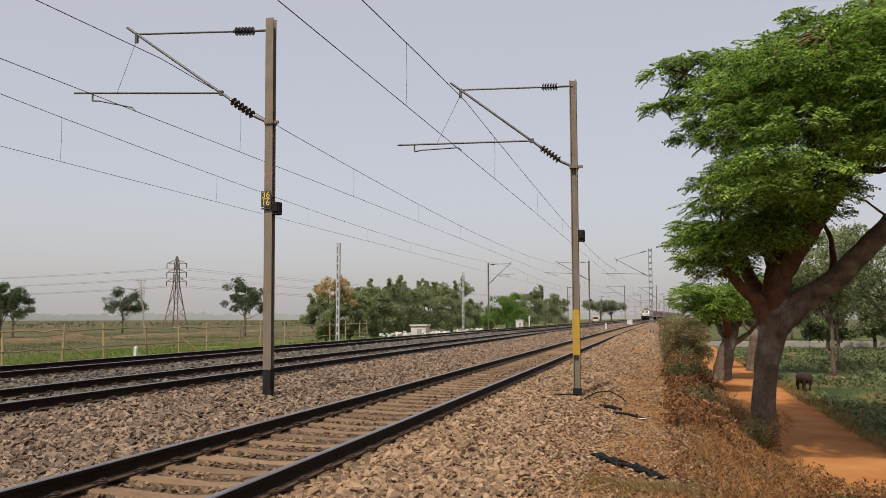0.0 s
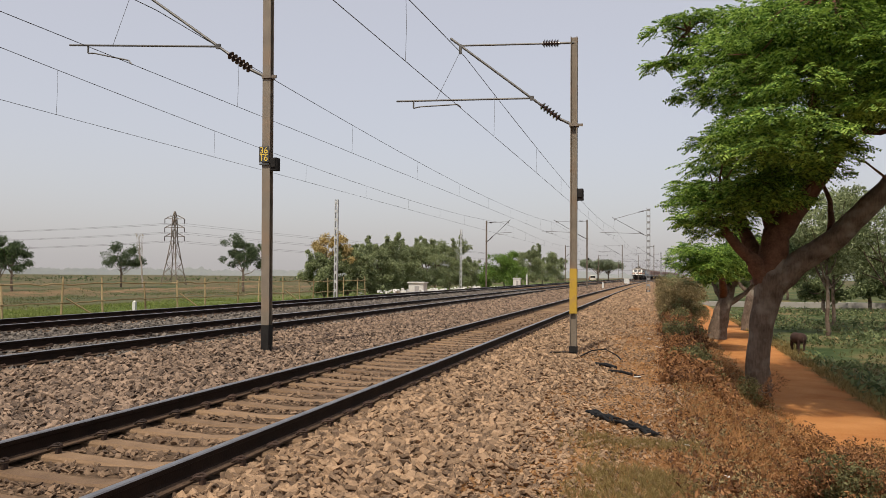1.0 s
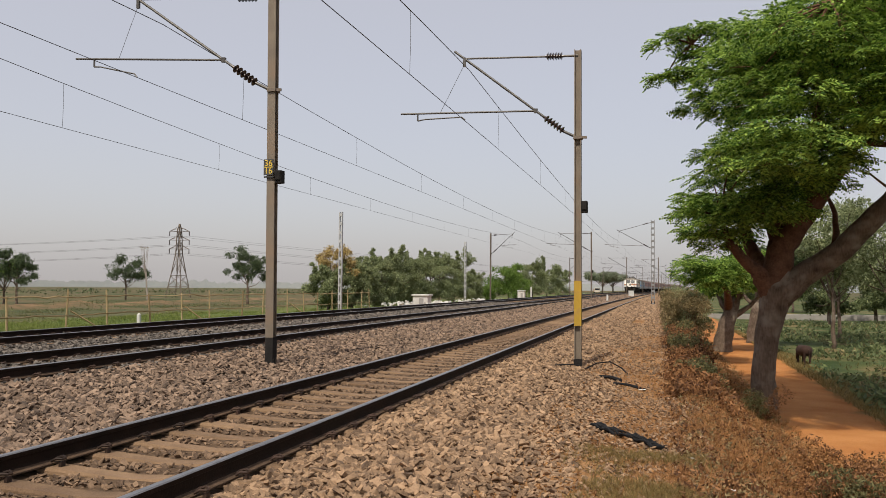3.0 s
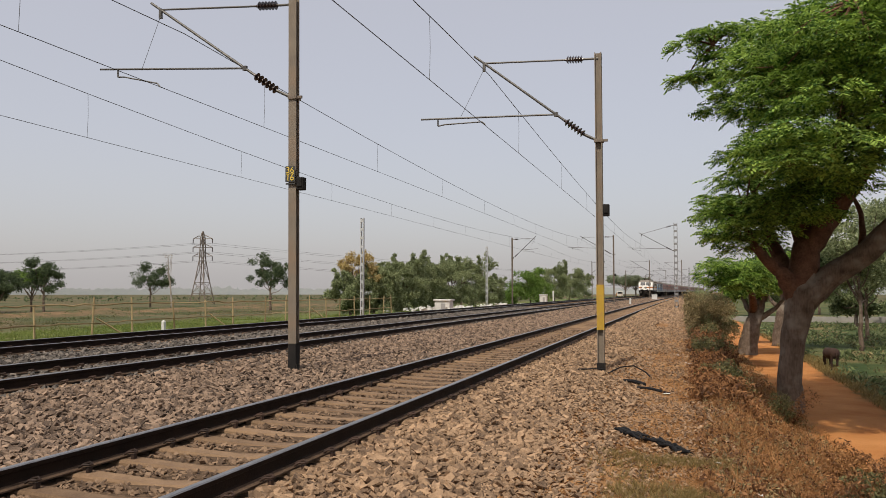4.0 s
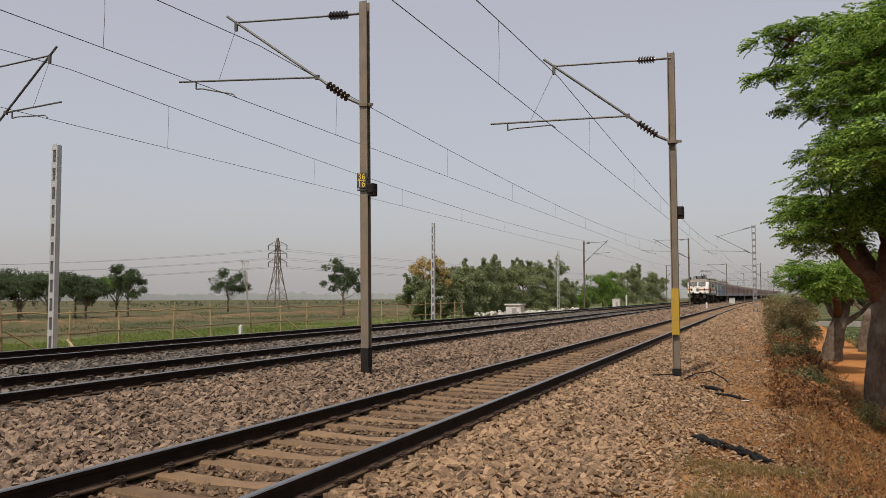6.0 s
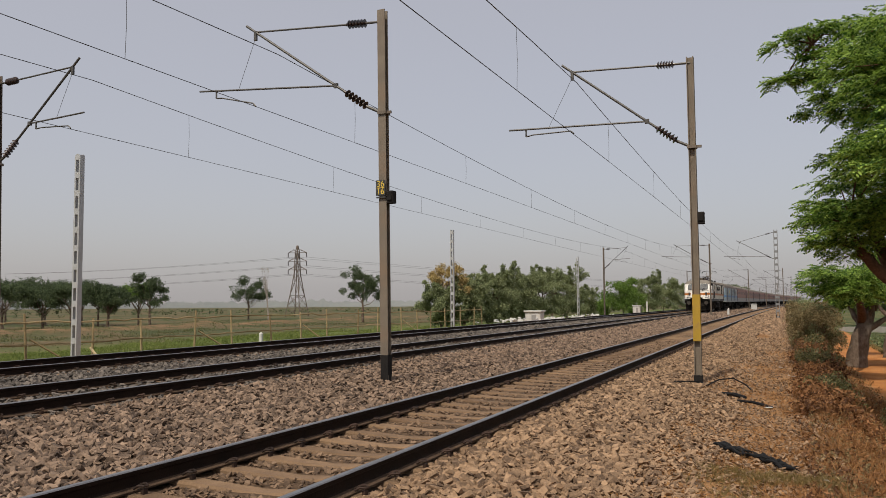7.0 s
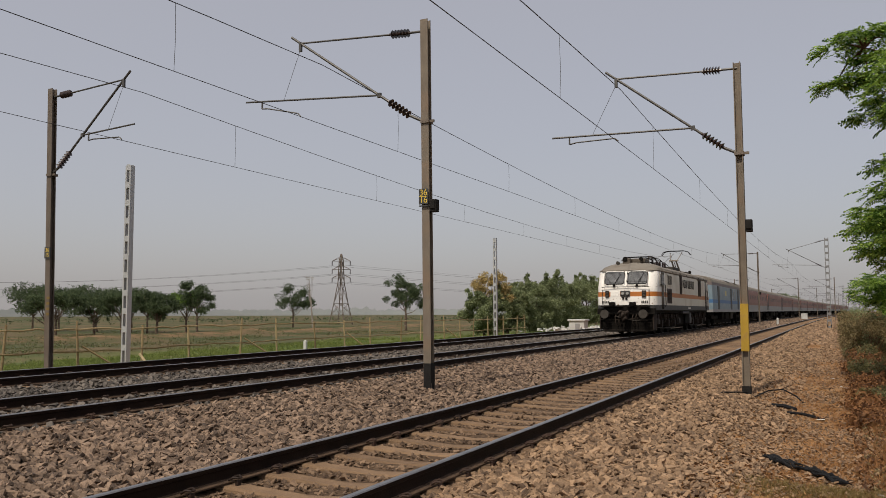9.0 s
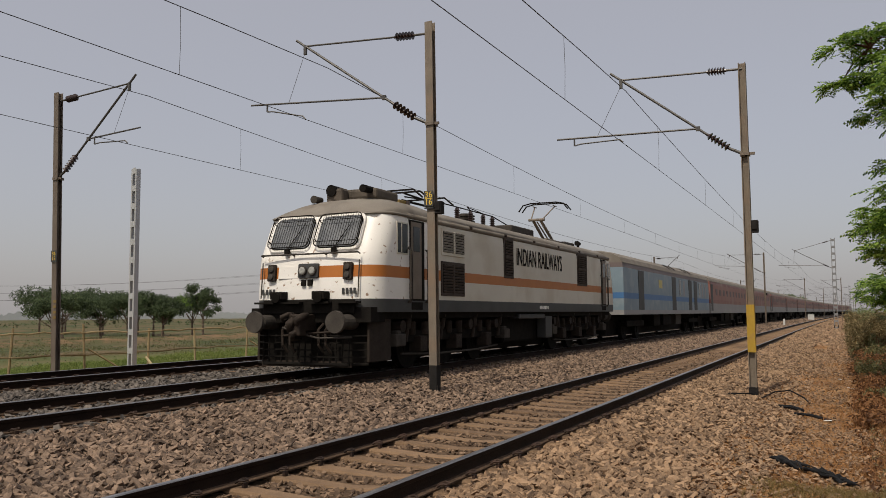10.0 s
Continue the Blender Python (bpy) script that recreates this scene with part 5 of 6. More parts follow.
def canal_wall():
    t = thing("canal_wall", "low pale concrete wall beyond the green field", "wall", kind="structure")
    for k in range(12):
        x = 4.5 + k * 4.0
        bm = bmesh.new()
        bm_box(bm, (x, 88 + k * 0.8, -1.5), (3.98, 0.4, 0.7))
        part("wall_panel", bevelled(bm, 0.03), M["dusty_wall"], t)


canal_wall()


def truck():
    x, y = -20.7 + bend(240), 240.0
    t = thing("small_truck", "small dusty open truck beside the far track", "truck", m=pose(x, y, lie(x, y), 0, 0, 8))
    bm = bmesh.new()
    bm_box(bm, (0, -0.9, 1.15), (1.6, 1.3, 1.3))
    part("cab", bevelled(bm, 0.12, 2), M["cream"], t)
    bm = bmesh.new()
    bm_box(bm, (0, -1.56, 1.4), (1.35, 0.03, 0.5))
    part("windscreen", bm, M["glass"], t)
    bm = bmesh.new()
    bm_box(bm, (0, 1.0, 1.0), (1.7, 2.4, 0.9))
    part("load_bed", bevelled(bm, 0.04), M["orange"], t)
    for s in (-1, 1):
        for q in (-0.9, 1.3):
            bm = bmesh.new()
            bm_rod(bm, (s * 0.6, q, 0.36), (s * 0.82, q, 0.36), 0.36, seg=16)
            part("wheel", bm, M["under"], t)


truck()


# ---- train ----
Z_LOW, Z_SKIRT, Z_S0, Z_S1, Z_CANT, Z_ROOF = 1.25, 1.52, 1.96, 2.2, 3.28, 3.7
LEN = 18.75


def rake(z):
    return float(np.interp(z, [1.2, 1.75, 2.4, 3.28, 3.4], [0.0, 0.0, 0.06, 0.46, 0.6]))


def half_width(z):
    return float(np.interp(z, [1.2, 3.1, 3.28, 3.48, 3.6], [1.55, 1.55, 1.52, 1.1, 0.0]))


CAB = 2.28


def outline(w, r, back):
    """Half round the body at one height: the rounded cab front, or the rest of the sides and the rear."""
    n = w - 0.46
    front = [(x, r - 0.06 * (1 - (x / n) ** 2)) for x in np.linspace(0, n, 6)]
    curve = [(n + 0.46 * math.sin(a), r + 0.5 * (1 - math.cos(a))) for a in np.linspace(0, math.pi / 2, 9)[1:]]
    half = front + curve + [(w, 1.5), (w, CAB)]
    if back:
        half = [(x, LEN - y) for x, y in half[:-2]] + [(w, LEN - 3.0), (w, LEN / 2), (w, 5.0), (w, CAB)]
    return [(-x, y) for x, y in half[:0:-1]] + half


def band(zs, mat, parent, name, label="", back=False):
    """A belt round the cab or round the rest of the body between the heights zs."""
    bm = bmesh.new()
    rings = [[bm.verts.new((x, y, z)) for x, y in outline(half_width(z), rake(z), back)] for z in zs]
    for a, b in zip(rings, rings[1:]):
        for k in range(len(a) - 1):
            bm.faces.new((a[k], a[k + 1], b[k + 1], b[k]))
    return part(name, bm, mat, parent, label, smooth=True)


def wheelset(parent, y, r=0.52, x=HALF):
    bm = bmesh.new()
    for s in (-1, 1):
        bm_rod(bm, (s * (x - 0.06), y, r), (s * (x + 0.07), y, r), r, seg=24)
        bm_rod(bm, (s * (x - 0.09), y, r), (s * (x - 0.06), y, r), r + 0.03, seg=24)
        bm_rod(bm, (s * (x + 0.07), y, r), (s * (x + 0.1), y, r), r * 0.45, seg=14)
    bm_rod(bm, (-x, y, r), (x, y, r), 0.09, seg=8)
    return part("wheelset", bm, M["under"], parent)


def slope_pose(x, z, out=0.0):
    """A frame on the raked cab front: X across, Y up the slope, Z outwards."""
    dy = (rake(z + 0.05) - rake(z - 0.05)) / 0.1
    up = Vector((0, dy, 1)).normalized()
    nx = Vector((1, 0, 0))
    nz = nx.cross(up)
    m = Matrix((nx, up, nz)).transposed().to_4x4()
    m.translation = Vector((x, rake(z) - 0.035, z)) + nz * out
    return m


def rounded_plate(w, h, d, r=0.06):
    bm = bmesh.new()
    pts = []
    for cx, cy, a0 in ((w / 2 - r, h / 2 - r, 0), (-w / 2 + r, h / 2 - r, 90), (-w / 2 + r, -h / 2 + r, 180), (w / 2 - r, -h / 2 + r, 270)):
        for k in range(4):
            a = radians(a0 + k * 30)
            pts.append((cx + r * math.cos(a), cy + r * math.sin(a)))
    lo = [bm.verts.new((x, y, -d)) for x, y in pts]
    hi = [bm.verts.new((x, y, 0.0)) for x, y in pts]
    bm.faces.new(hi)
    bm.faces.new(lo[::-1])
    for k in range(len(pts)):
        bm.faces.new((lo[k], lo[(k + 1) % len(pts)], hi[(k + 1) % len(pts)], hi[k]))
    return bm


def set_on(ob, m):
    ob.matrix_basis = m
    return ob


def locomotive():
    L = thing("electric_locomotive", "white electric locomotive with orange stripe, grey skirt and raised pantograph", "locomotive")
    for back in (False, True):
        paint = M["side_cream"] if back else M["white"]
        where = "body" if back else "cab"
        band([Z_LOW, Z_SKIRT], M["grey"], L, "skirt_panel", "dark grey skirt", back)
        band([Z_SKIRT, 1.65, 1.8, Z_S0], paint, L, where + "_lower_panel", "dusty cream lower panels" if back else "chipped white lower panels", back)
        band([Z_S0, 2.08, Z_S1], M["orange"], L, where + "_stripe", "orange stripe", back)
        band([Z_S1, 2.32, 2.44, 2.7, 2.95, 3.1, 3.2, Z_CANT], paint, L, where + "_upper_panel", "dusty cream upper panels" if back else "chipped white upper panels", back)
    # roof, falling to the windscreens in front
    bm = bmesh.new()
    rings = []
    arc = [(1.54 * math.cos(a) if abs(math.cos(a)) < 0.98 else math.copysign(1.54, math.cos(a)), max(0.0, math.sin(a)) ** 0.72) for a in np.linspace(math.pi, 0, 19)]
    for y, k, up in ((0.4, 0.8, 0.0), (0.46, 0.86, 0.06), (0.75, 0.93, 0.26), (1.1, 0.97, 0.42), (1.5, 1.0, 0.5), (2.3, 1.0, 0.5), (2.9, 1.0, 0.44), (LEN / 2, 1.0, 0.44), (LEN - 1.6, 1.0, 0.43), (LEN - 1.1, 0.985, 0.35), (LEN - 0.75, 0.94, 0.22), (LEN - 0.4, 0.8, 0.0)):
        rings.append([bm.verts.new((x * k, y, Z_CANT + 0.001 + up * c)) for x, c in arc])
    for a, b in zip(rings, rings[1:]):
        for k in range(len(arc) - 1):
            bm.faces.new((a[k], a[k + 1], b[k + 1], b[k]))
    part("roof_panel", bm, M["roof"], L, "dusty grey roof", smooth=True)
    bm = bmesh.new()
    edge = [(x, y + 0.02, Z_CANT + 0.02) for x, y in outline(1.53, rake(Z_CANT), False)]
    bm_path(bm, edge, 0.035, 8)
    part("visor", bm, M["roof"], L, "dusty rim over the windscreens", smooth=True)
    for s in (-1, 1):
        bm = bmesh.new()
        bm_path(bm, [(s * 1.5, 1.4, Z_CANT + 0.03), (s * 1.5, LEN / 2, Z_CANT + 0.03), (s * 1.5, LEN - 0.9, Z_CANT + 0.03)], 0.07, 10)
        part("gutter", bm, M["roof"], L, "rounded dusty cant rail", smooth=True)
        for k in range(6):
            bm = bmesh.new()
            bm_box(bm, (s * 1.57, 4.6 + k * 2.3, Z_CANT + 0.05), (0.05, 0.12, 0.07))
            part("lifting_bracket", bevelled(bm, 0.01), M["brown_iron"], L)
    # windscreens in white surrounds with wire cages
    for x in (-0.585, 0.585):
        z = 2.9
        set_on(part("screen_surround", bevelled(rounded_plate(1.1, 0.86, 0.06, 0.16), 0.012), M["white"], L, "white windscreen surround"), slope_pose(x, z, 0.03))
        set_on(part("screen_gasket", bevelled(rounded_plate(1.0, 0.75, 0.06, 0.13), 0.006), M["under"], L), slope_pose(x, z, 0.042))
        set_on(part("windscreen", rounded_plate(0.96, 0.71, 0.05, 0.11), M["screen"], L, "windscreen glass with pale reflections in its colour"), slope_pose(x, z, 0.05))
        bm = bmesh.new()
        loop = []
        for cx, cy, a0 in ((0.39, 0.25, 0), (-0.39, 0.25, 90), (-0.39, -0.25, 180), (0.39, -0.25, 270)):
            loop += [(cx + 0.13 * math.cos(radians(a0 + q)), cy + 0.13 * math.sin(radians(a0 + q)), 0.11) for q in (0, 30, 60, 90)]
        bm_path(bm, loop + [loop[0]], 0.012, 6)
        for v in (-0.27, 0.24):
            bm_rod(bm, (-0.52, v, 0.11), (0.52, v, 0.11), 0.008, seg=4)
        guard = set_on(part("window_guard", bm, M["under"], L, "black wire window guard"), slope_pose(x, z, 0.02))
        for k in range(17):
            u = -0.48 + k * 0.06
            e = 0.375 if abs(u) < 0.42 else 0.31
            bm = bmesh.new()
            bm_rod(bm, (u, -e, 0.11), (u, e, 0.11), 0.0055, seg=4)
            part("guard_bar", bm, M["under"], guard)
        for u in (-0.5, 0.5):
            for v in (-0.22, 0.22):
                bm = bmesh.new()
                bm_rod(bm, (u, v, 0.0), (u, v, 0.115), 0.012, seg=5)
                part("guard_stay", bm, M["under"], guard)
        bm = bmesh.new()
        bm_rod(bm, (0.0, -0.47, 0.02), (0.0, -0.4, 0.09), 0.075, 0.05, 10)
        bm_rod(bm, (0.0, -0.42, 0.07), (0.2, 0.0, 0.075), 0.012, seg=4)
        bm_rod(bm, (0.08, -0.22, 0.07), (0.3, 0.22, 0.07), 0.009, seg=4)
        set_on(part("wiper", bm, M["under"], L), slope_pose(x, z, 0.02))
    set_on(part("repainted_patch", rounded_plate(0.5, 0.25, 0.012, 0.005), M["white"], L, "pale repainted patch across the stripe"), slope_pose(-0.52, 2.08, 0.012) @ pose(0, 0, 0.012))
    # marker lamps and twin headlamp
    for x in (-0.94, 0.94):
        lamp = set_on(part("marker_lamp", bevelled(rounded_plate(0.2, 0.35, 0.12, 0.02), 0.006), M["brown_iron"], L, "dark twin marker lamp"), slope_pose(x, 2.08, 0.05))
        for v in (-0.08, 0.08):
            bm = bmesh.new()
            bm_rod(bm, (0, v, 0), (0, v, 0.03), 0.065, 0.06, 14)
            bm_rod(bm, (0, v, 0.03), (0, v, 0.034), 0.045, 0.03, 14)
            part("lens", bm, M["dusty"], lamp)
    lamp = set_on(part("headlamp", bevelled(rounded_plate(0.5, 0.3, 0.1, 0.03), 0.008), M["grey"], L), slope_pose(0, 2.1, 0.07))
    for u in (-0.12, 0.12):
        bm = bmesh.new()
        bm_rod(bm, (u, 0, 0), (u, 0, 0.045), 0.1, 0.098, 18)
        part("lamp_ring", bm, M["dusty"], lamp)
        bm = bmesh.new()
        bm_rod(bm, (u, 0, 0.04), (u, 0, 0.055), 0.085, 0.06, 18)
        part("lens", bm, M["lens"], lamp, "clear headlamp lens")
    bm = bmesh.new()
    bm_rod(bm, (-1.2, 0, 0), (1.2, 0, 0), 0.018, seg=6)
    for u in (-1.2, -0.4, 0.4, 1.2):
        bm_rod(bm, (u, 0, 0), (u, 0, -0.08), 0.015, seg=5)
    set_on(part("grab_rail", bm, M["dusty"], L), slope_pose(0, 2.42, 0.1))
    for x in (-1.2, 1.2):
        bm = bmesh.new()
        bm_rod(bm, (x, -0.06, 1.55), (x, 0.0, 2.3), 0.014, seg=5)
        part("grab_rail", bm, M["dusty"], L)
    # small fittings on the nose
    bm = bmesh.new()
    for x in (-0.1, 0.06):
        bm_box(bm, (x, -0.07, 1.86), (0.1, 0.06, 0.13))
    part("socket", bm, M["under"], L)
    for x in (-0.66, 0.38):
        bm = bmesh.new()
        bm_box(bm, (x, -0.16, 1.6), (0.3, 0.22, 0.16), pose(0, 0, 0))
        bm_rod(bm, (x, -0.3, 1.56), (x, -0.12, 1.6), 0.12, 0.09, 10)
        part("flasher_lamp", bevelled(bm, 0.01), M["under"], L)
    bm = bmesh.new()
    for k, x in enumerate((-1.16, -1.06, -0.97, -0.88, 0.86, 0.95, 1.04, 1.13)):
        bm_box(bm, (x if x < 0 else x - 0.02, -0.04, 1.68), (0.055, 0.012, 0.12))
    part("number_bars", bm, M["grey"], L)
    bm = bmesh.new()
    bm_box(bm, (0, 0.25, Z_LOW - 0.05), (2.95, 0.55, 0.3))
    part("headstock", bm, M["under"], L)
    bm = bmesh.new()
    bm_box(bm, (0, -0.05, 1.37), (2.25, 0.06, 0.28))
    part("buffer_beam", bevelled(bm, 0.01), M["under"], L, "black buffer beam")
    for x, z, q in ((0.16, 1.1, 0.1), (-0.02, 1.02, 0.12), (0.05, 0.82, 0.09), (-0.2, 1.16, 0.07)):
        bm = bmesh.new()
        bm_path(bm, [(x, -0.3, z + q), (x + 0.05, -0.52, z + q * 0.8), (x, -0.66, z), (x - 0.06, -0.55, z - q), (x - 0.04, -0.35, z - q)], [q * 0.5, q * 0.7, q * 0.75, q * 0.6, q * 0.4], 8)
        part("knuckle", bm, M["brown_iron"], L, smooth=True)
    bm = bmesh.new()
    bm_path(bm, [(-0.45, -0.3, 0.95), (-0.1, -0.36, 0.86), (0.45, -0.34, 0.74), (1.15, -0.2, 0.76)], 0.022, 6)
    part("uncoupling_rod", bm, M["dusty"], L, "thin steel uncoupling rod")
    bm = bmesh.new()
    for x in (-1.0, -0.35, 0.35, 1.0):
        bm_box(bm, (x, -0.12, Z_LOW + 0.2), (0.5, 0.2, 0.04))
    part("footplate", bm, M["under"], L)
    for e in (0, 1):
        for x in (-0.98, 0.98):
            d = 1 if e == 0 else -1
            y0 = 0.0 if e == 0 else LEN
            bm = bmesh.new()
            bm_rod(bm, (x, y0 + 0.1 * d, 1.06), (x, y0 - 0.35 * d, 1.06), 0.16, 0.14, 16)
            bm_rod(bm, (x, y0 - 0.35 * d, 1.06), (x, y0 - 0.5 * d, 1.06), 0.1, seg=12)
            bm_rod(bm, (x, y0 - 0.5 * d, 1.06), (x, y0 - 0.56 * d, 1.06), 0.225, 0.215, 28)
            part("buffer", bm, M["dusty"], L, "round dusty iron buffer")
    bm = bmesh.new()
    bm_box(bm, (0, -0.2, 1.05), (0.3, 0.5, 0.34))
    bm_box(bm, (0.1, -0.5, 1.0), (0.2, 0.22, 0.42))
    bm_box(bm, (-0.12, -0.45, 1.08), (0.16, 0.16, 0.3))
    bm_rod(bm, (-0.5, -0.25, 0.78), (0.7, -0.25, 0.86), 0.035, seg=6)
    part("coupler", bevelled(bm, 0.02), M["brown_iron"], L, "greasy knuckle coupler")
    for x in (-0.5, -0.32, 0.38, 0.55):
        bm = bmesh.new()
        bm_path(bm, [(x, -0.05, 1.02), (x, -0.24, 0.9), (x + 0.03, -0.26, 0.6), (x + 0.08, -0.16, 0.45)], 0.03, 7)
        part("air_hose", bm, M["brown_iron"], L)
    # Black boxes added to stop light showing through, in place of deep shade.
    bm = bmesh.new()
    bm_box(bm, (0, 0.5, 0.66), (2.5, 0.5, 0.85))
    bm_box(bm, (0, LEN / 2, 0.68), (1.4, LEN - 1.2, 0.95))
    part("equipment_bay", bm, M["under"], L)
    # rail guard
    bm = bmesh.new()
    for z in (0.22, 0.36, 0.5, 0.64, 0.78):
        bm_path(bm, [(-1.35, 0.1, z), (-1.0, -0.16, z), (1.0, -0.16, z), (1.35, 0.1, z)], 0.014 if z > 0.3 else 0.03, 5)
    for k in range(15):
        x = -1.05 + k * 0.15
        bm_rod(bm, (x, -0.16, 0.2), (x, -0.12, 0.82), 0.014, seg=4)
    part("rail_guard", bm, M["under"], L, "black barred rail guard")
    bm = bmesh.new()
    bm_box(bm, (0, -0.12, 0.22), (2.2, 0.03, 0.12))
    for s in (-1, 1):
        bm_box(bm, (s * 1.36, 0.5, 0.74), (0.05, 0.85, 0.95))
    part("guard_plate", bm, M["brown_iron"], L, "brown oily side plate")
    # doors, windows and louvres on both sides
    for s in (-1, 1):
        def side(name, y, z, dy, dz, mat, out=0.006, lab="", parent=L, thick=0.03):
            b_ = bmesh.new()
            hw = half_width(z - dz * 0.4)
            bm_box(b_, (s * (hw + out - thick / 2), y, z), (thick, dy, dz))
            return part(name, bevelled(b_, 0.006), mat, parent, lab)

        for y0, d in ((0, 1), (LEN, -1)):
            side("side_window_frame", y0 + d * 1.12, 2.8, 0.48, 0.68, M["side_cream"], 0.016, "", L, 0.12)
            side("side_window", y0 + d * 1.12, 2.8, 0.42, 0.62, M["glass"], 0.022, "dark cab side window", L, 0.12)
            side("window_bar", y0 + d * 1.06, 2.8, 0.04, 0.6, M["side_cream"], 0.028, "", L, 0.1)
            # No recess is cut: a flat black panel stands for its shade.
            side("cab_doorway", y0 + d * 1.78, 2.36, 0.7, 1.74, M["under"], 0.003, "flat dark panel for the shaded cab doorway", L, 0.12)
            side("door_leaf", y0 + d * 1.74, 2.36, 0.48, 1.66, M["door_brown"], 0.012, "dusty brown door leaf", L, 0.12)
            side("door_window", y0 + d * 1.74, 2.82, 0.3, 0.54, M["glass"], 0.018, "", L, 0.1)
            for dy in (1.36, 1.44, 2.16, 2.24):
                b_ = bmesh.new()
                bm_path(b_, [(s * 1.56, y0 + d * dy, 1.45), (s * 1.62, y0 + d * dy, 1.52), (s * 1.62, y0 + d * dy, 2.55), (s * 1.56, y0 + d * dy, 2.62)], 0.016, 6)
                part("hand_rail", b_, M["dusty"], L)
            side("door_step", y0 + d * 1.78, 1.38, 0.5, 0.16, M["under"], 0.01, "", L, 0.14)

        def grille(y, z, dy, dz, rim, slat, n, split):
            """A framed filter: rim, dark backing, slats and a bar between its halves."""
            fr = side("filter_frame", y, z, dy + 0.14, dz + 0.14, rim, 0.02, "stained filter frame", L, 0.06)
            side("filter_backing", y, z, dy, dz, M["under"], 0.024, "", fr, 0.05)
            b_ = bmesh.new()
            for k in range(n):
                bm_box(b_, (0, 0, 0), (0.02, dy - 0.04, dz / n * 0.62), Matrix.Translation((s * 1.575, y, z - dz / 2 + (k + 0.5) * dz / n)) @ Matrix.Rotation(s * 0.5, 4, "Y"))
            part("slats", b_, slat, fr)
            if split == "v":
                side("filter_bar", y, z, 0.09, dz + 0.02, rim, 0.04, "", fr, 0.05)
            elif split == "h":
                side("filter_bar", y, z, dy + 0.02, 0.06, M["filter_brown"], 0.04, "", fr, 0.05)

        grille(3.62, 2.88, 1.16, 0.5, M["side_cream"], M["dusty_wall"], 8, "v")
        grille(3.58, 2.02, 1.14, 0.66, M["filter_brown"], M["filter_brown"], 10, "v")
        grille(7.15, 2.74, 0.56, 1.0, M["filter_brown"], M["filter_brown"], 14, "h")
        grille(14.15, 2.72, 1.02, 1.0, M["filter_brown"], M["filter_brown"], 14, "h")
        bm = bmesh.new()
        for k in range(7):
            bm_box(bm, (s * 1.556, 9.7 + k * 0.12, 1.38), (0.01, 0.07, 0.1))
        part("number_bars", bm, M["white"], L)
        m = pose(s * (half_width(2.76) + 0.012), 9.8, 2.78, 90, 0, 90 if s > 0 else -90)
        letters("INDIAN RAILWAYS", 0.7, M["under"], L, m, squeeze=0.69)
    # under the floor
    for y0, ds in ((4.3, (-1.85, 0, 1.85)), (LEN - 4.3, (-1.85, 0, 1.85))):
        bogie = bogie_of(L, y0, 2.9)
        for d in ds:
            wheelset(bogie, y0 + d)
        for s in (-1, 1):
            for d in ds:
                bm = bmesh.new()
                bm_box(bm, (s * 1.22, y0 + d, 0.55), (0.3, 0.34, 0.34))
                bm_rod(bm, (s * 1.2, y0 + d - 0.3, 0.75), (s * 1.2, y0 + d - 0.3, 1.05), 0.1, seg=10)
                bm_rod(bm, (s * 1.2, y0 + d + 0.3, 0.75), (s * 1.2, y0 + d + 0.3, 1.05), 0.1, seg=10)
                part("axle_box", bevelled(bm, 0.015), M["brown_iron"], bogie)
        for s in (-1, 1):
            for d in (-2.6, -0.92, 0.92, 2.6):
                bm = bmesh.new()
                bm_rod(bm, (s * 1.3, y0 + d, 0.62), (s * 1.34, y0 + d + 0.1, 1.2), 0.05, 0.04, 8)
                bm_rod(bm, (s * 1.32, y0 + d + 0.05, 0.9), (s * 1.34, y0 + d + 0.1, 1.2), 0.07, seg=8)
                part("damper", bm, M["brown_iron"], bogie)
                bm = bmesh.new()
                bm_rod(bm, (s * 1.12, y0 + d - 0.2, 0.95), (s * 1.36, y0 + d - 0.2, 0.95), 0.13, seg=12)
                part("brake_cylinder", bm, M["brown_iron"], bogie)
            for d in (-3.0, 3.0):
                bm = bmesh.new()
                bm_box(bm, (s * 1.28, y0 + d, 0.66), (0.3, 0.42, 0.26))
                bm_box(bm, (s * 1.3, y0 + d, 0.82), (0.16, 0.2, 0.08))
                part("sand_box", bevelled(bm, 0.02), M["dusty"], bogie, "dusty sand box")
            bm = bmesh.new()
            bm_path(bm, [(s * 1.25, y0 - 2.7, 0.36), (s * 1.3, y0 - 1.2, 0.3), (s * 1.3, y0 + 1.2, 0.3), (s * 1.25, y0 + 2.7, 0.36)], 0.025, 6)
            part("brake_rod", bm, M["dusty"], bogie)
    bm = bmesh.new()
    bm_box(bm, (0, LEN / 2, 0.78), (2.3, 3.4, 0.8))
    part("transformer_tank", bevelled(bm, 0.05), M["under"], L)
    for s in (-1, 1):
        bm = bmesh.new()
        bm_box(bm, (s * 1.3, LEN / 2 - 0.2, 1.12), (0.4, 2.2, 0.14))
        bm_box(bm, (s * 1.34, LEN / 2 + 1.3, 0.78), (0.3, 0.62, 0.66))
        part("tray", bevelled(bm, 0.02), M["grey"], L)
    bm = bmesh.new()
    bm_box(bm, (0, LEN / 2, Z_LOW - 0.06), (2.8, LEN - 0.9, 0.16))
    part("underframe", bm, M["under"], L)
    roof_gear(L)
    return L


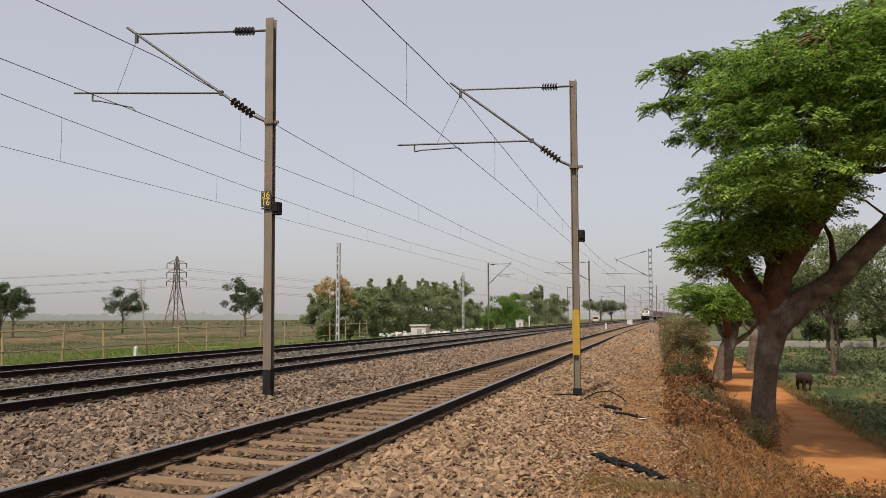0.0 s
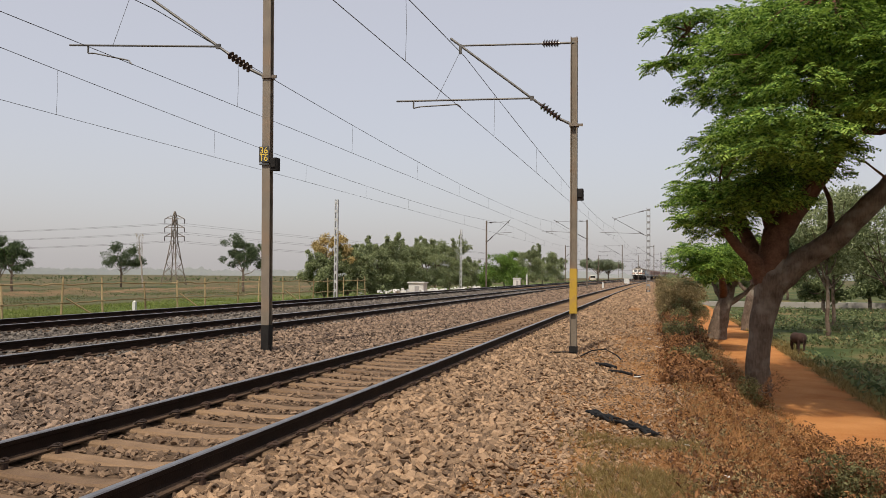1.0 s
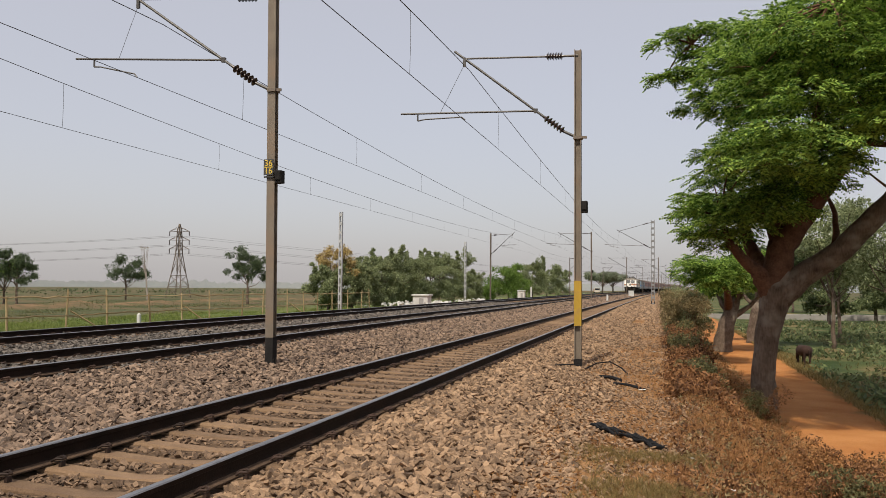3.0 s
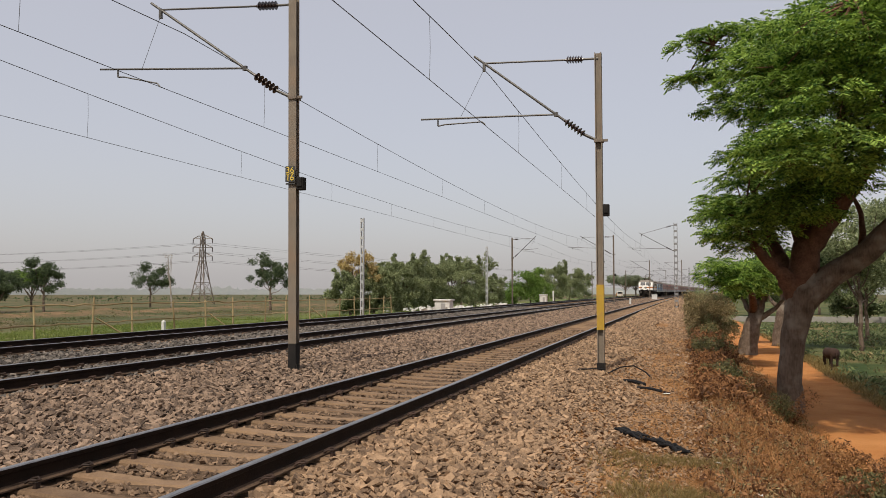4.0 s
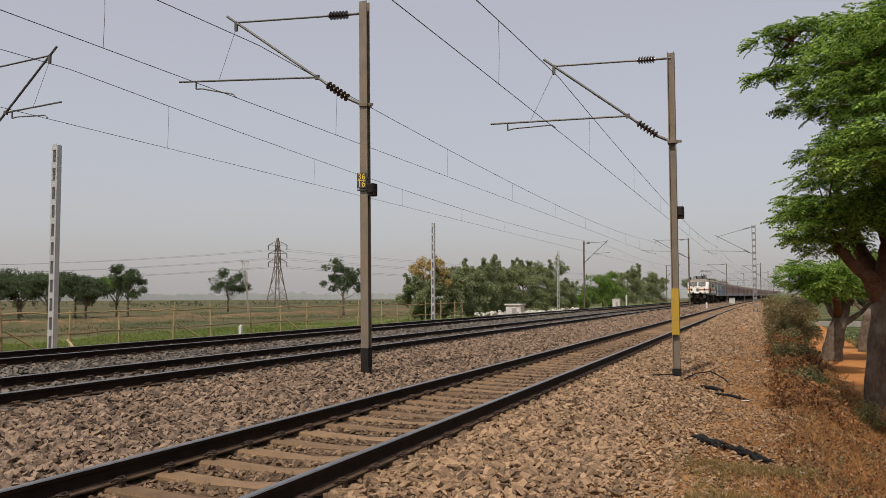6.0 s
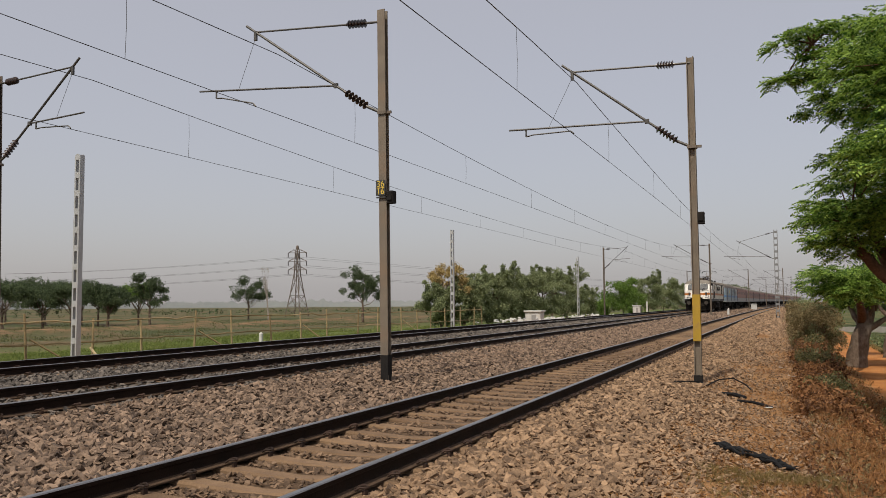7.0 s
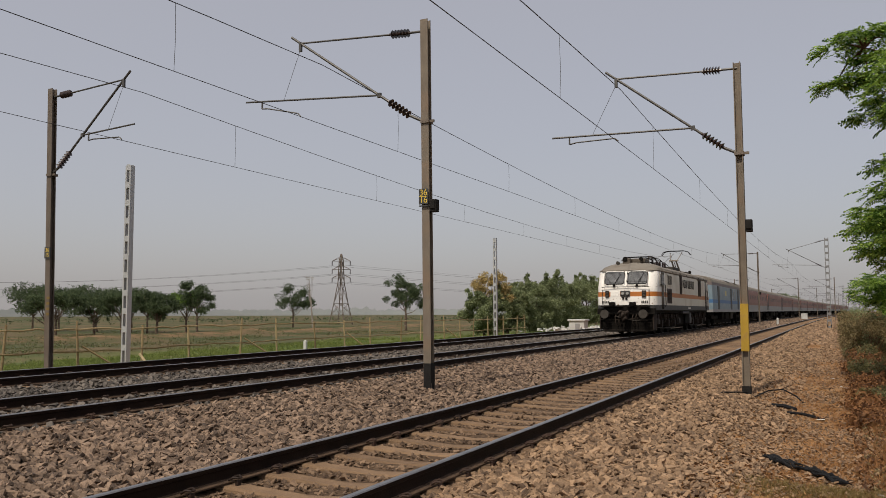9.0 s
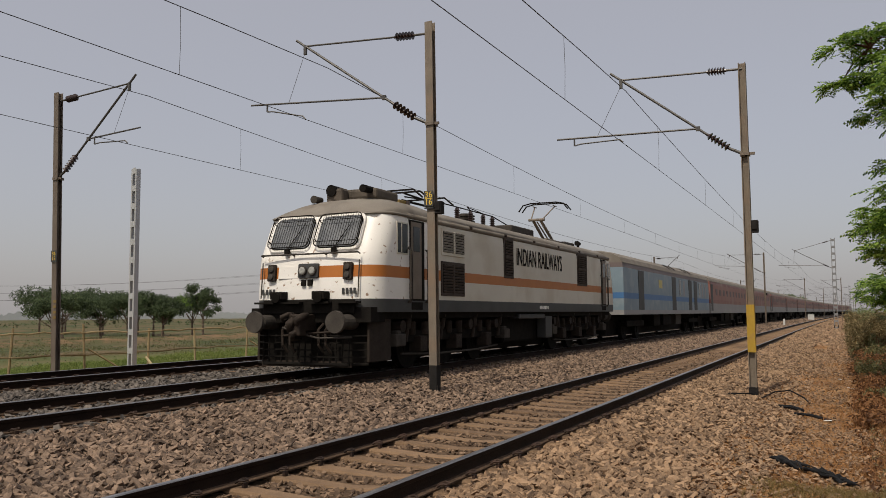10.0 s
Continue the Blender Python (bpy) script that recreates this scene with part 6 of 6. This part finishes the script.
def bogie_of(parent, y, half):
    """A bogie: bolster, with its side frames and cross beams as parts."""
    def beam(c, size):
        bm = bmesh.new()
        bm_box(bm, c, size)
        return bevelled(bm, 0.02)

    b = part("bogie", beam((0, y, 0.72), (2.05, 0.5, 0.3)), M["under"], parent)
    for s in (-1, 1):
        part("side_frame", beam((s * 1.12, y, 0.72), (0.16, half * 2, 0.26)), M["under"], b)
    for d in (-half + 0.1, half - 0.1):
        part("cross_beam", beam((0, y + d, 0.7), (2.2, 0.22, 0.22)), M["under"], b)
    return b


def roof_gear(L):
    z = Z_ROOF
    bm = bmesh.new()
    bm_box(bm, (0.15, 1.95, z + 0.17), (1.15, 1.0, 0.24))
    bm_box(bm, (-0.2, 1.32, z + 0.13), (0.42, 0.3, 0.34))
    part("roof_hatch", bevelled(bm, 0.06, 2), M["hatch_brown"], L, "dusty roof hatch")
    for x, q in ((-0.26, 0.13), (0.56, 0.085)):
        bm = bmesh.new()
        bm_rod(bm, (x, 1.14, z + 0.24), (x, 1.6, z + 0.24), q, q * 0.9, 18)
        part("roof_fan", bm, M["under"], L)
    bm = bmesh.new()
    bm_rod(bm, (-0.62, 1.0, z + 0.05), (-0.62, 1.3, z + 0.07), 0.09, 0.06, 12)
    bm_rod(bm, (-0.62, 1.2, z - 0.2), (-0.62, 1.2, z + 0.05), 0.03, seg=8)
    part("horn", bm, M["dusty"], L)
    # folded pantograph at the front end
    p = part("pantograph", folded_bm(4.0), M["under"], L, "folded pantograph")
    for x, y in ((-0.55, 3.2), (0.55, 3.2), (-0.55, 4.9), (0.55, 4.9)):
        bm = bmesh.new()
        bm_rod(bm, (x, y, z - 0.05), (x, y, z + 0.2), 0.07, 0.05, 10)
        part("insulator", bm, M["porcelain"], p)
    for x in (-0.3, 0.35):
        bm = bmesh.new()
        bm_box(bm, (x, 3.1, z + 0.16), (0.34, 0.5, 0.1))
        part("base_plate", bevelled(bm, 0.02), M["ochre"], p, "ochre painted base plate")
    # bus bar on insulators
    for y in (5.2, 6.4, 7.3, 8.2, 8.9):
        bm = bmesh.new()
        rows = [(-0.02, 0.05)]
        for k in range(6):
            rows += [(0.03 + k * 0.06, 0.05), (0.045 + k * 0.06, 0.09), (0.065 + k * 0.06, 0.06)]
        rows += [(0.42, 0.045)]
        bm_path(bm, [(0.35, y, z + dz) for dz, _ in rows], [q for _, q in rows], 12)
        part("roof_insulator", bm, M["porcelain"], L)
    bm = bmesh.new()
    bm_path(bm, [(0.35, 3.4, z + 0.35), (0.35, 5.2, z + 0.44), (0.35, 6.4, z + 0.44), (0.35, 8.9, z + 0.44), (0.3, 11.0, z + 0.2)], 0.018, 5)
    bm_path(bm, [(0.35, 7.3, z + 0.44), (0.2, 7.4, z + 0.56), (0.1, 8.2, z + 0.56), (0.35, 8.2, z + 0.44)], 0.015, 5)
    part("bus_bar", bm, M["under"], L)
    bm = bmesh.new()
    bm_rod(bm, (0.0, 7.7, z), (0.0, 7.7, z + 0.4), 0.22, seg=16)
    for k in range(4):
        bm_rod(bm, (0.0, 7.7, z + 0.08 + k * 0.08), (0.0, 7.7, z + 0.11 + k * 0.08), 0.28, seg=16)
    part("circuit_breaker", bm, M["dusty"], L)
    bm = bmesh.new()
    bm_box(bm, (0.15, 10.6, z + 0.1), (1.1, 2.0, 0.28))
    bm_box(bm, (0.1, 16.0, z + 0.06), (0.9, 1.2, 0.22))
    part("resistor_box", bevelled(bm, 0.03), M["dusty"], L)
    bm = bmesh.new()
    bm_rod(bm, (0.5, 17.2, z), (0.5, 17.2, z + 0.22), 0.05, seg=8)
    bm_rod(bm, (0.5, 17.05, z + 0.22), (0.5, 17.4, z + 0.22), 0.1, 0.07, 10)
    part("horn", bm, M["under"], L)
    # raised pantograph
    yb, top = 14.6, 5.25
    bm = bmesh.new()
    for x in (-0.35, 0.35):
        bm_rod(bm, (x, yb - 0.8, z + 0.14), (x, yb + 0.8, z + 0.14), 0.035, seg=6)
        bm_rod(bm, (x * 0.45, yb + 0.6, z + 0.16), (x * 0.4, yb - 0.75, z + 0.85), 0.055, seg=8)
        bm_rod(bm, (x * 0.6, yb - 0.75, z + 0.85), (x * 1.1, yb + 0.15, top - 0.14), 0.024, seg=6)
        bm_rod(bm, (x * 1.1, yb - 0.05, top - 0.12), (x * 1.1, yb + 0.35, top - 0.12), 0.02, seg=6)
    bm_rod(bm, (0, yb + 0.7, z + 0.15), (0, yb - 0.7, z + 0.78), 0.025, seg=6)
    bm_rod(bm, (-0.3, yb - 0.75, z + 0.85), (0.3, yb - 0.75, z + 0.85), 0.05, seg=8)
    p = part("pantograph", bm, M["door_brown"], L, "raised pantograph arm")
    for d in (-0.18, 0.18):
        bm = bmesh.new()
        bm_path(bm, [(-0.95, yb + 0.15 + d, top - 0.28), (-0.78, yb + 0.15 + d, top - 0.06), (-0.5, yb + 0.15 + d, top), (0.5, yb + 0.15 + d, top), (0.78, yb + 0.15 + d, top - 0.06), (0.95, yb + 0.15 + d, top - 0.28)], 0.025, 6)
        part("collector_strip", bm, M["under"], p)
    for x, y in ((-0.4, yb - 0.7), (0.4, yb - 0.7), (-0.4, yb + 0.7), (0.4, yb + 0.7)):
        bm = bmesh.new()
        bm_rod(bm, (x, y, z - 0.05), (x, y, z + 0.14), 0.07, 0.05, 10)
        part("insulator", bm, M["porcelain"], p)


def folded_bm(y):
    z = Z_ROOF + 0.32
    bm = bmesh.new()
    for x in (-0.45, 0.45):
        bm_rod(bm, (x, y - 0.9, z - 0.1), (x, y + 1.0, z - 0.1), 0.03, seg=5)
        bm_rod(bm, (x, y - 0.8, z + 0.08), (x, y + 1.0, z + 0.02), 0.025, seg=5)
    for d in (-0.8, -0.45, 0.9):
        bm_path(bm, [(-0.95, y + d, z - 0.05), (-0.7, y + d, z + 0.16), (0.7, y + d, z + 0.16), (0.95, y + d, z - 0.05)], 0.025, 5)
    return bm


COACH = 24.0


def coach(first):
    label = "pale blue generator car with blue band, grilles and grey roof" if first else "dusty red passenger coach with grey lower band and grey roof"
    c = thing("generator_car" if first else "passenger_coach", label, "railway car", "coaches of the train")
    body, low = (M["blue"], M["blue"]) if first else (M["red"], M["coach_grey"])
    w, y0, y1 = 1.62, 0.35, COACH - 0.35

    def shell(zs, mat, name, ws=None):
        bm = bmesh.new()
        rings = [[bm.verts.new(p) for p in ((-(ws or [w] * 9)[i], y0, z), ((ws or [w] * 9)[i], y0, z), ((ws or [w] * 9)[i], y1, z), (-(ws or [w] * 9)[i], y1, z))] for i, z in enumerate(zs)]
        for a, b in zip(rings, rings[1:]):
            for k in range(4):
                bm.faces.new((a[k], a[(k + 1) % 4], b[(k + 1) % 4], b[k]))
        bm.faces.new(rings[0][::-1])
        bm.faces.new(rings[-1])
        return part(name, bm, mat, c)

    shell([1.12, 1.32], M["coach_grey"], "sill_panel")
    shell([1.32, 1.8], low, "lower_panel")
    shell([1.8, 2.05], M["blue_band"] if first else M["red"], "stripe")
    shell([2.05, 3.1], body, "side_panel", [w, 1.6])
    shell([3.1, 3.3], M["brown_band"] if first else body, "cant_panel", [1.602, 1.56])
    bm = bmesh.new()
    rings = []
    for y in (y0, y0 + 0.3, y1 - 0.3, y1):
        k = 0.9 if y in (y0, y1) else 1.0
        rings.append([bm.verts.new((x, y, 3.3 + z * k)) for x, z in ((-1.58, 0), (-1.48, 0.22), (-1.15, 0.42), (-0.6, 0.53), (0, 0.56), (0.6, 0.53), (1.15, 0.42), (1.48, 0.22), (1.58, 0))])
    for a, b in zip(rings, rings[1:]):
        for k in range(8):
            bm.faces.new((a[k], a[k + 1], b[k + 1], b[k]))
    bm.faces.new(rings[0])
    bm.faces.new(rings[-1][::-1])
    part("roof_panel", bm, M["roof"], c, "dusty grey roof")

    def side(name, y, z, dy, dz, mat, out=0.012):
        for s in (-1, 1):
            bm_ = bmesh.new()
            bm_box(bm_, (s * (float(np.interp(z, [2.05, 3.1], [1.62, 1.6])) + out - 0.03), y, z), (0.06, dy, dz))
            part(name, bm_, mat, c)

    if first:
        for y in (3.6, 11.4, 16.4, 18.3):
            side("grille_door", y, 2.2, 1.05, 1.75, M["grey"])
        side("yellow_notice", 7.9, 2.6, 0.8, 0.4, M["straw_paint"])
        for y in (13.2, 14.4, 19.9, 21.0, 22.2):
            side("window", y, 2.55, 0.5, 0.85, M["glass"] if y in (13.2, 19.9) else M["coach_grey"])
        for y in (10.8, 12.2, 15.6, 17.0):
            bm = bmesh.new()
            prof = ((-1.52, 0.2), (-1.17, 0.44), (-0.6, 0.555), (0, 0.585), (0.6, 0.555), (1.17, 0.44), (1.52, 0.2))
            strip = [[bm.verts.new((px, y + q, 3.3 + pz)) for px, pz in prof] for q in (-0.28, 0.28)]
            for k in range(6):
                bm.faces.new((strip[0][k], strip[0][k + 1], strip[1][k + 1], strip[1][k]))
            bmesh.ops.solidify(bm, geom=bm.faces[:], thickness=0.03)
            part("roof_vent", bm, M["under"], c, "dark vent strip across the roof")
    else:
        for y in (1.1, COACH - 1.1):
            side("door", y, 2.2, 0.8, 1.8, M["grey"])
        for k in range(10):
            side("window", 3.3 + k * 1.93, 2.6, 0.85, 0.42, M["brown_band"])
    for y in (4.2, COACH - 4.2):
        b = bogie_of(c, y, 1.7)
        wheelset(b, y - 1.28, 0.44)
        wheelset(b, y + 1.28, 0.44)
    for y, d in ((8.4, 1.5), (11.0, 2.2), (14.2, 1.6)):
        bm = bmesh.new()
        bm_box(bm, (0, y, 0.82), (2.6, d, 0.56))
        part("equipment_box", bevelled(bm, 0.03), M["dusty"] if y == 14.2 else M["under"], c)
    # Black block added below the floor to stand for the shade between bogies.
    bm = bmesh.new()
    bm_box(bm, (0, COACH / 2, 0.66), (1.4, COACH - 1.6, 0.9))
    part("underframe", bm, M["under"], c)
    for y in (0.1, COACH - 0.1):
        bm = bmesh.new()
        bm_box(bm, (0, y, 2.3), (1.2, 0.6, 2.2))
        part("gangway", bm, M["under"], c)
        for s in (-1, 1):
            bm = bmesh.new()
            bm_rod(bm, (s * 0.98, y - 0.25, 1.06), (s * 0.98, y + 0.25, 1.06), 0.12, seg=10)
            part("buffer", bm, M["under"], c)
    return c


LOCO = locomotive()
CARS = [coach(True), coach(False)]
for _k in range(15):
    CARS.append(copy_thing(CARS[1], Matrix()))


# ---- movement ----
NOSE = [(0.0, 303.5), (1.0, 274.6), (2.0, 245.6), (3.5, 202.2), (4.5, 173.3), (5.5, 144.0), (7.0, 100.0), (8.0, 70.6), (8.5, 56.2), (9.0, 41.9), (9.5, 27.8), (10.0, 13.9)]


def on_rails(y, length):
    """A vehicle's pose with its front at y on the middle track: both ends lie on the bend."""
    a, b = XB + bend(y + 2), XB + bend(y + length - 2)
    yaw = -math.degrees(math.atan2(b - a, length - 4))
    return pose(a + 2 * math.tan(math.radians(yaw)), y, ZB, 0, 0, yaw)


def motions():
    walk(LOCO, [(t, on_rails(y, LEN)) for t, y in NOSE])
    back = LEN + 0.75
    for c in CARS:
        walk(c, [(t, on_rails(y + back, COACH)) for t, y in NOSE])
        back += COACH


motions()
